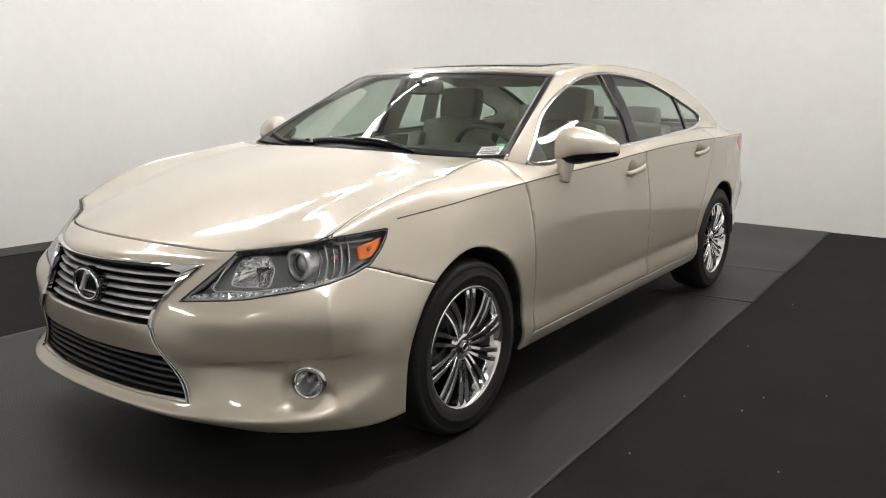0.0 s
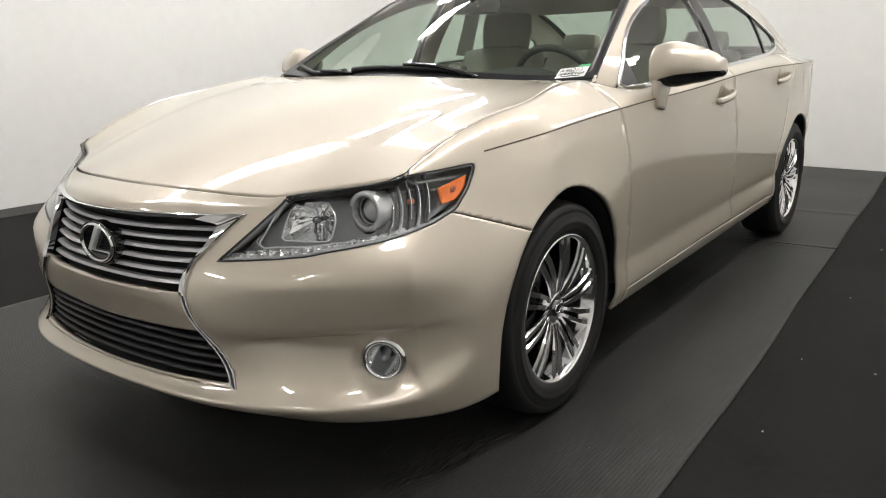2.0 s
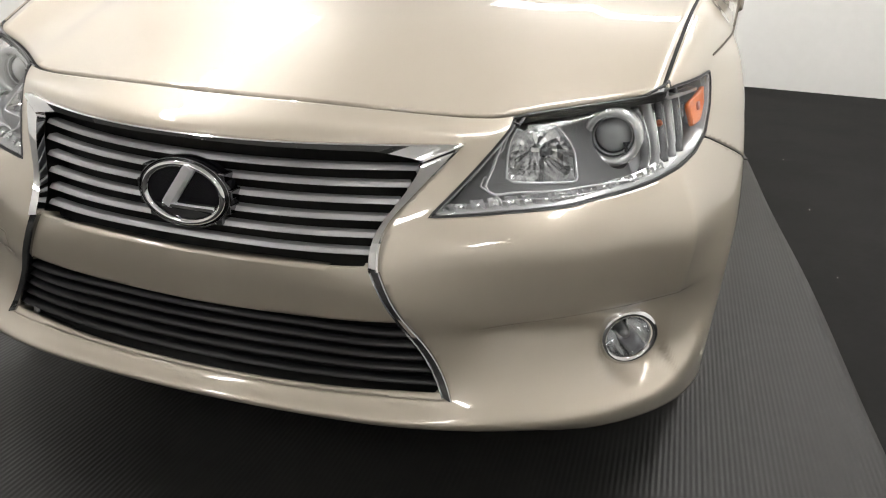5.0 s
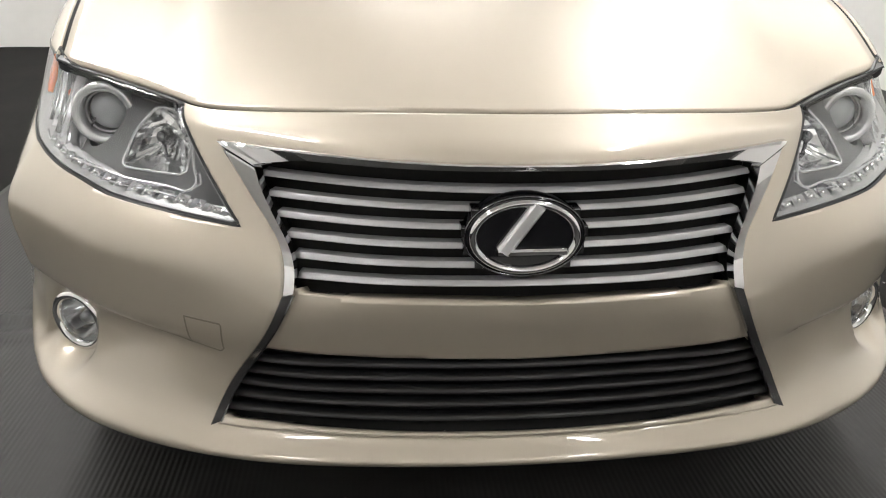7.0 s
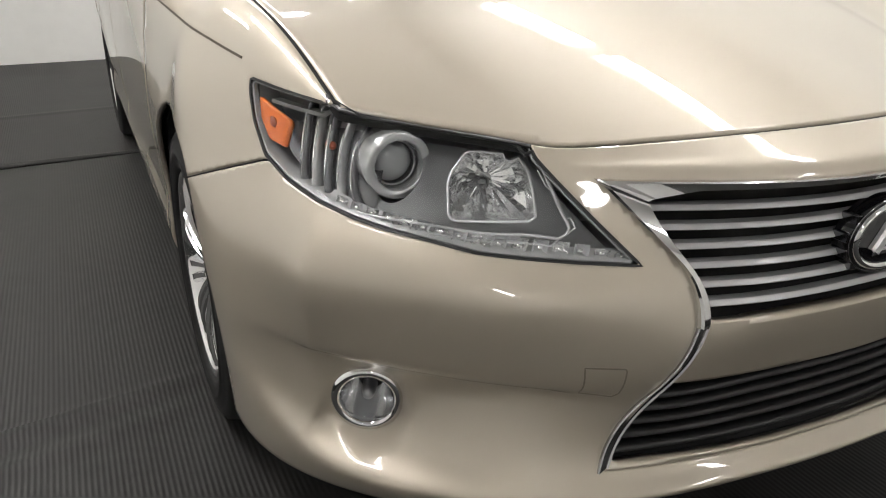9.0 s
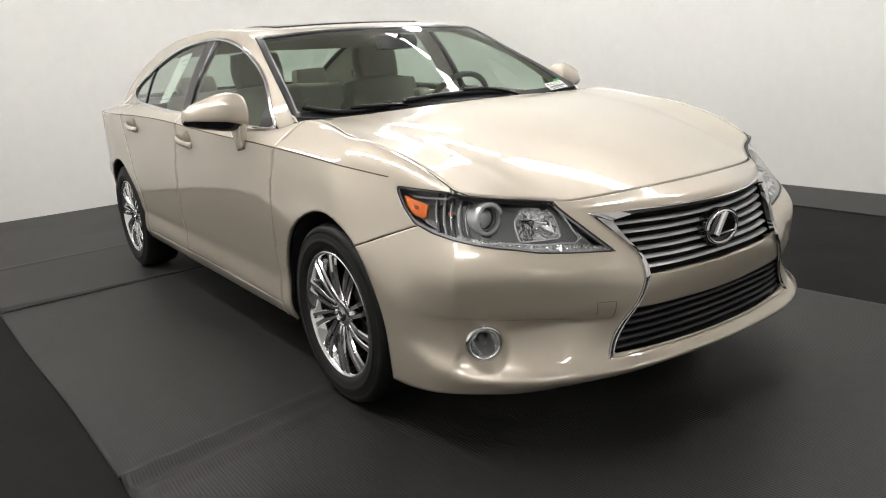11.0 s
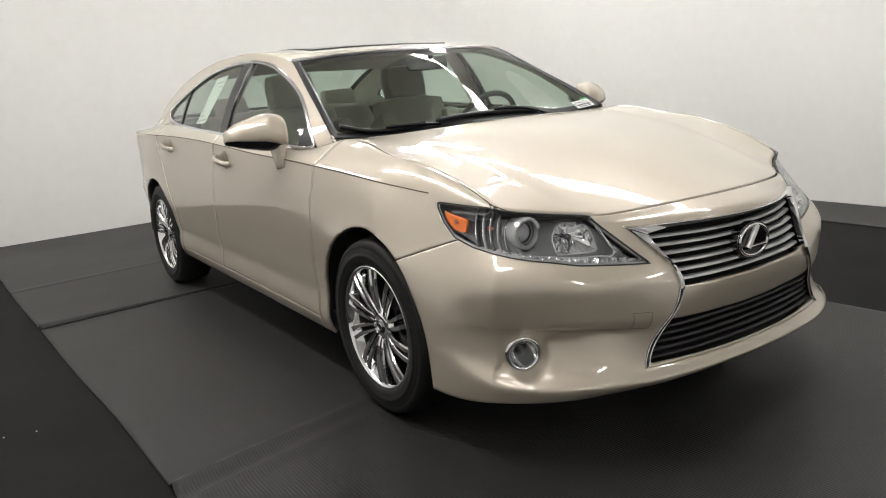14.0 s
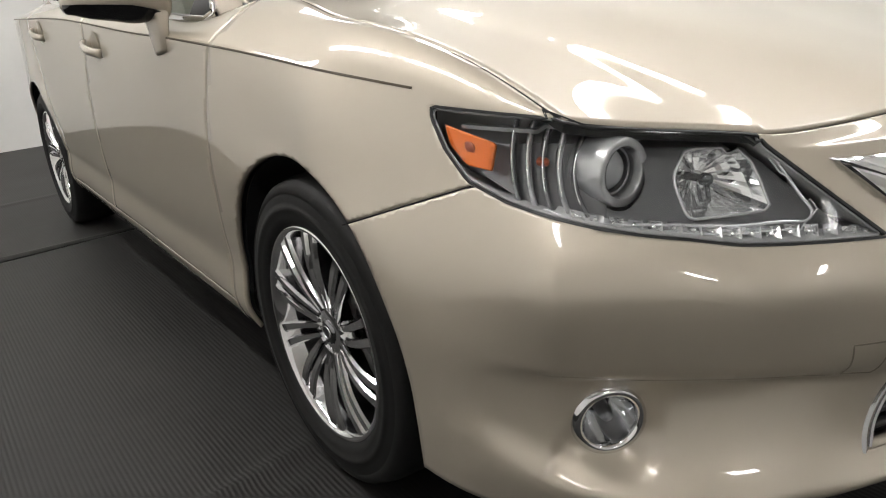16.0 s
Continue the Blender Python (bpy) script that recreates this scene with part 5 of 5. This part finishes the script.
# ---------------------------------------------------------------- door handles, pinstripe, seams
def handle(side, y, z, door):
    n = 14
    pts = []
    for q in np.linspace(0, 1, n):
        yy = y - 0.105 + 0.21 * q
        hit, _ = cast(SKIN, (1.5, yy, z + 0.06 * (q - 0.5) * 0.5), (-1, 0, 0))
        pts.append((hit.x + 0.006 + 0.026 * math.sin(math.pi * q) ** 0.6, yy, z + 0.03 * (q - 0.5)))
    flip = (lambda s: s) if side > 0 else mirrored
    v, f = sweep(pts, [(-0.014, -0.005), (-0.012, 0.004), (0, 0.008), (0.012, 0.004), (0.014, -0.005)], False, [(1, 0, 0)] * n)
    ob = build("door_handle", *flip((v, f)), PAINT, door, "champagne pull handle")
    hit, _ = cast(SKIN, (1.5, y - 0.02, z), (-1, 0, 0))
    # a slightly proud ellipsoid in darker paint stands in for the cup's shaded hollow
    cup = bmesh.new()
    bmesh.ops.create_uvsphere(cup, u_segments=24, v_segments=12, radius=1.0)
    for vert in cup.verts:
        vert.co = Vector(((hit.x + 0.0015 + vert.co.x * 0.0028) * side, y - 0.03 + vert.co.y * 0.055, z + 0.006 + vert.co.z * 0.046))
    part("handle_cup", cup, material("cup_shadow_paint", (0.30, 0.265, 0.21), 0.35, 0.6), door, "handle cup with its shaded hollow drawn in darker paint")


for side in (1, -1):
    handle(side, 1.40, 0.886, DOORS[side, 0])
    handle(side, 2.37, 0.926, DOORS[side, 1])
    stripe, ups = [], []
    for y in np.linspace(-0.31, 3.30, 120):
        z = float(cubic([c[0] for c in CREASE], [[c[1]] for c in CREASE], [y])[0, 0])
        hit, normal = cast(SKIN, (1.5, y, z), (-1, 0, 0))
        if hit:
            stripe.append((hit.x * side, hit.y, hit.z))
            ups.append((normal.x * side, normal.y, normal.z))
    build("pinstripe", *sweep(stripe, [(-0.0021, -0.002), (-0.0021, 0.0016), (0.0021, 0.0016), (0.0021, -0.002)], False, ups), material("bronze_pinstripe", (0.085, 0.070, 0.050), 0.6, Specular_IOR_Level=0.2), car, "thin bronze pinstripe along the flank", False)
    seam, ups = [], []
    for y, z in straight(np.array([(-0.455, 0.706), (-0.235, 0.627), (-0.216, 0.620)]), 30):
        hit, normal = cast(SKIN, (1.5, y, z), (-1, 0, 0))
        seam.append((hit.x * side, hit.y, hit.z))
        ups.append((normal.x * side, normal.y, normal.z))
    build("fender_seam", *sweep(seam, [(-0.001, -0.004), (-0.001, 0.0003), (0.001, 0.0003), (0.001, -0.004)], False, ups), LINER, car, "dark seam between bumper and fender", False)

lid, ups = [], []
for t in np.linspace(0, 2 * math.pi, 48, endpoint=False):
    c, w = math.cos(t), math.sin(t)
    y, z = 2.96 + 0.085 * abs(c) ** 0.5 * np.sign(c), 0.885 + 0.075 * abs(w) ** 0.5 * np.sign(w)
    hit, normal = cast(SKIN, (1.5, y, z), (-1, 0, 0))
    lid.append(tuple(hit))
    ups.append(tuple(normal))
build("fuel_lid_seam", *sweep(lid, [(-0.0012, -0.001), (-0.0012, 0.0006), (0.0012, 0.0006), (0.0012, -0.001)], True, ups), material("lid_seam", (0.24, 0.21, 0.17), 0.5), car, "rounded seam of the fuel filler lid", False)

tow = [(-0.486, 0.476), (-0.430, 0.472), (-0.431, 0.424), (-0.438, 0.418), (-0.482, 0.424)]
loop, ups = [], []
for x, z in straight(np.array(tow + tow[:1]), 40)[:-1]:
    hit, normal = cast(SKIN, (abs(x), -2, z), (0, 1, 0))
    loop.append((-hit.x, hit.y, hit.z))
    ups.append((-normal.x, normal.y, normal.z))
build("tow_hook_cover", *sweep(loop, [(-0.0012, -0.001), (-0.0012, 0.0006), (0.0012, 0.0006), (0.0012, -0.001)], True, ups), material("seam_shadow", (0.22, 0.19, 0.15), 0.5), car, "square tow hook cover outline", False)

# ---------------------------------------------------------------- cowl, wipers, sunroof, stickers
panel("cowl", both(shell(coons(cowl_edge, ws_low, straight([cowl_edge[0], ws_low[0]], 8), straight([cowl_edge[-1], ws_low[-1]], 8)) - np.array([0, 0, 0.012]))), "black plastic cowl below the windscreen", BLACK, 0.02)
SCREEN_TREE = tree(both(SCREEN))


def on_screen(x, y, lift):
    hit, normal = cast(SCREEN_TREE, (x, y, 2.2), (0, 0, -1))
    if hit is None:
        hit, normal, _, _ = SCREEN_TREE.find_nearest(Vector((x, y, 1.0)))
    return hit + normal * lift if normal.z > 0 else hit - normal * lift


def wiper(points, pivot):
    path = [on_screen(x, y, 0.011) for x, y in curve(np.array(points), 22)]
    ob = build("wiper", *sweep(path, [(-0.006, -0.010), (-0.009, 0.0), (-0.004, 0.009), (0.005, 0.009), (0.009, 0.0), (0.005, -0.010)], False, [(0, -0.4, 0.9)] * 22), BLACK, car, "black wiper resting at the foot of the windscreen")
    arm = [on_screen(*pivot, 0.006), on_screen(*[(p + q) / 2 for p, q in zip(pivot, points[1])], 0.022), path[11] + Vector((0, -0.004, 0.014))]
    build("arm", *sweep(curve([tuple(p) for p in arm], 12), [(-0.008, -0.004), (-0.005, 0.005), (0.005, 0.005), (0.008, -0.004)], False, [(0, -0.4, 0.9)] * 12), GLOSS_BLACK, ob, "gloss black wiper arm")


wiper([(-0.29, 0.388), (0.00, 0.362), (0.27, 0.372)], (0.33, 0.372))
wiper([(-0.70, 0.492), (-0.52, 0.440), (-0.34, 0.402)], (-0.28, 0.372))

sun = cut(ROOF, lambda p: np.maximum(np.abs(p[:, 0]) - 0.42, np.maximum(1.28 - p[:, 1], p[:, 1] - 1.98)))[0]
panel("sunroof", offset(both(sun), 0.004), "dark tinted glass sunroof panel", GLOSS_BLACK, 0.006)

WHITE_PAPER = material("white_paper", (0.82, 0.82, 0.80), 0.7)
INK = material("black_ink", (0.02, 0.02, 0.02), 0.6)


def sticker_frame():
    a = on_screen(0.605, 0.444, 0.003)
    b = on_screen(0.715, 0.444, 0.003)
    c = on_screen(0.605, 0.520, 0.003)
    u = (b - a).normalized()
    n = u.cross(c - a).normalized()
    return a, u, n.cross(u).normalized(), n


def flat_quad(name, a, u, v, n, x0, x1, y0, y1, lift, mat, parent, label=""):
    pts = [a + u * x + v * y + n * lift for x, y in ((x0, y0), (x1, y0), (x1, y1), (x0, y1))]
    back = [p - n * 0.0006 for p in pts]
    return build(name, [tuple(p) for p in pts + back], [(0, 1, 2, 3), (7, 6, 5, 4), (0, 4, 5, 1), (1, 5, 6, 2), (2, 6, 7, 3), (3, 7, 4, 0)], mat, parent, label, False)


a, u, v_up, n_out = sticker_frame()
sticker = flat_quad("windscreen_sticker", a, u, v_up, n_out, 0, 0.112, 0, 0.058, 0.0012, WHITE_PAPER, car, "white paper sticker with black number")
text = bpy.data.curves.new("sticker_number", "FONT")
text.body, text.size, text.extrude = "A46273", 0.028, 0.0001
text.materials.append(INK)
letters = new("sticker_number", text)
letters.parent = sticker
letters.matrix_basis = Matrix.Translation(a + u * 0.006 + v_up * 0.033 + n_out * 0.0020) @ Matrix((u, v_up, n_out)).transposed().to_4x4()
for k in range(22):
    w = 0.0012 + 0.0016 * ((k * 7) % 3) / 2
    flat_quad("printed_bar", a, u, v_up, n_out, 0.008 + 0.0045 * k, 0.008 + 0.0045 * k + w, 0.015, 0.029, 0.0019, INK, sticker)
flat_quad("printed_line", a, u, v_up, n_out, 0.02, 0.095, 0.006, 0.010, 0.0019, INK, sticker)
flat_quad("green_tag", a, u, v_up, n_out, 0.070, 0.112, 0.060, 0.075, 0.0002, material("green_paper", (0.05, 0.35, 0.12), 0.6), car, "small green paper tag on the windscreen")

# white paper strip on the rear door glass
pane = []
for y, z in ((1.86, 1.062), (2.02, 1.052), (1.93, 1.29), (1.77, 1.305)):
    hit, normal = cast(SIDE_TREE, (1.4, y, z), (-1, 0, 0))
    pane.append(Vector((-hit.x + 0.012, hit.y, hit.z)))
strip = build("window_paper", [tuple(p) for p in pane] + [tuple(p + Vector((0.001, 0, 0))) for p in pane], [(0, 1, 2, 3), (7, 6, 5, 4), (0, 4, 5, 1), (1, 5, 6, 2), (2, 6, 7, 3), (3, 7, 4, 0)], WHITE_PAPER, car, "white paper sheet behind the rear door glass", False)
for k in range(9):
    q0, q1 = 0.06 + 0.1 * k, 0.06 + 0.1 * k + 0.03
    p = [pane[0].lerp(pane[3], q) for q in (q0, q1)] + [pane[1].lerp(pane[2], q) for q in (q1, q0)]
    c = sum(p, Vector()) / 4
    p = [c + (w - c) * 0.8 + Vector((-0.0008, 0, 0)) for w in p]
    build("printed_line", [tuple(w) for w in p], [(0, 1, 2, 3)], material("grey_ink", (0.35, 0.4, 0.37), 0.7), strip, "", False)

# ---------------------------------------------------------------- inside the car
LINING = mottle(material("headlining_cloth", (0.5, 0.46, 0.38), 0.9), (0.44, 0.40, 0.33), (0.5, 0.46, 0.39), 5)
build("headlining", *offset(both(ROOF), -0.035), LINING, car, "pale cloth headlining")


def cushion(name, size, at, tilt, mat, parent, label="", puff=0.35, n=12):
    """A padded block, softly rounded."""
    bm = bmesh.new()
    bmesh.ops.create_cube(bm, size=2.0)
    bmesh.ops.subdivide_edges(bm, edges=bm.edges[:], cuts=n, use_grid_fill=True)
    for v in bm.verts:
        c = v.co.copy()
        s = c.normalized() * max(abs(c.x), abs(c.y), abs(c.z))
        c = c.lerp(s, puff)
        v.co = Vector((c.x * size[0] / 2, c.y * size[1] / 2, c.z * size[2] / 2))
    bmesh.ops.transform(bm, matrix=pose(*at, tilt), verts=bm.verts)
    return part(name, bm, mat, parent, label)


def seat(x, y):
    ob = cushion("front_seat", (0.52, 0.52, 0.16), (x, y, 0.50), 8, LEATHER, car, "beige leather front seat with headrest")
    cushion("backrest", (0.50, 0.15, 0.66), (x, y + 0.30, 0.80), -20, LEATHER, ob)
    for s in (-1, 1):
        cushion("side_bolster", (0.10, 0.20, 0.50), (x + 0.225 * s, y + 0.255, 0.78), -20, LEATHER, ob)
        v, f = sweep([(x + 0.06 * s, y + 0.40, 1.08), (x + 0.06 * s, y + 0.43, 1.19)], disc_section(0.006), False, [(0, 1, 0)] * 2)
        build("headrest_post", v, f, CHROME, ob)
    cushion("headrest", (0.29, 0.11, 0.21), (x, y + 0.425, 1.185), -12, LEATHER, ob, "", 0.45)


seat(0.37, 1.28)
seat(-0.37, 1.28)
bench = cushion("rear_bench", (1.34, 0.52, 0.18), (0, 2.20, 0.50), 6, LEATHER, car, "beige leather rear bench")
cushion("bench_back", (1.34, 0.16, 0.62), (0, 2.52, 0.80), -24, LEATHER, bench)
for x in (-0.40, 0.0, 0.40):
    cushion("bench_headrest", (0.26, 0.11, 0.16), (x, 2.66, 1.10), -14, LEATHER, bench, "", 0.45)
part("parcel_shelf", box_bm(-0.66, 0.66, 2.66, 3.22, 1.00, 1.03), TRIM_DARK, car, "", False)
dash = [(y, z) for y, z in ((0.40, 0.975), (0.50, 0.99), (0.62, 1.005), (0.74, 0.99), (0.78, 0.95), (0.76, 0.85), (0.70, 0.70), (0.70, 0.50), (0.40, 0.45))]
rows = []
for x in np.linspace(-0.74, 0.74, 30):
    hump = 0.03 * math.exp(-(((x - 0.37) / 0.16) ** 2))
    rows += [(x, y + 0.12 * (x / 0.74) ** 2 * (y < 0.5), z - 0.02 * (abs(x) / 0.74) ** 3 + hump * (0.55 < y < 0.8)) for y, z in dash]
build("dashboard", rows, grid_faces(30, len(dash)), TRIM_DARK, car, "dark moulded dashboard")
rounded(part("centre_console", box_bm(-0.12, 0.12, 0.70, 1.75, 0.30, 0.68), TRIM_DARK, car, "", False), 0.02)
part("cabin_floor", box_bm(-0.78, 0.78, 0.40, 2.6, 0.26, 0.30), TRIM_DARK, car, "", False)
wheel_ring = [(0.37 + 0.185 * math.cos(t), 0.90 - 0.085 * math.sin(t), 0.935 + 0.165 * math.sin(t)) for t in np.linspace(0, 2 * math.pi, 48, endpoint=False)]
steer = build("steering_wheel", *sweep(wheel_ring, disc_section(0.015, 10), True, [(0, 1, 0.5)] * 48), TRIM_DARK, car, "dark leather steering wheel")
cushion("steering_hub", (0.20, 0.05, 0.13), (0.37, 0.885, 0.93), 27, TRIM_DARK, steer)
for t in (0.05, math.pi - 0.05, -1.57):
    build("steering_spoke", *sweep([(0.37, 0.89, 0.93), (0.37 + 0.18 * math.cos(t), 0.90 - 0.085 * math.sin(t), 0.935 + 0.16 * math.sin(t))], [(-0.02, -0.008), (0.02, -0.008), (0.02, 0.008), (-0.02, 0.008)], False, [(0, 1, 0.5)] * 2), TRIM_DARK, steer, "", False)
look_back = cushion("rear_view_mirror", (0.24, 0.035, 0.07), (0, 0.86, 1.275), -10, GLOSS_BLACK, car, "black interior rear-view mirror")
build("mirror_stalk", *sweep([(0, 0.855, 1.285), (0, 0.82, 1.305)], disc_section(0.012), False, [(0, 1, 0)] * 2), BLACK, look_back)
for side in (1, -1):
    trim = [(y, z) for y, z in ((0.55, 0.94), (1.4, 0.985), (2.5, 1.02))]
    rows = []
    for y, z in trim:
        rows += [(0.80 * side, y, z), (0.76 * side, y, z - 0.01), (0.74 * side, y, z - 0.20), (0.75 * side, y, 0.32)]
    fs = grid_faces(3, 4)
    build("door_lining", rows, fs if side < 0 else [tuple(reversed(q)) for q in fs], LEATHER, car, "beige leather door lining")
    inner_post = cut(SIDE, lambda p: np.maximum(np.abs(p[:, 1] - (1.56 + (p[:, 2] - 1.2) * 0.02)) - 0.075, 0.2 - p[:, 2]))[0]
    sh = offset(inner_post, -0.03)
    build("post_lining", *(sh if side > 0 else mirrored(sh)), LINING, car)
    sh = offset(cut(pillar, lambda p: np.maximum(p[:, 1] - 3.1, 1.02 - p[:, 2]))[0], -0.02)
    build("pillar_lining", *(sh if side > 0 else mirrored(sh)), LINING, car)
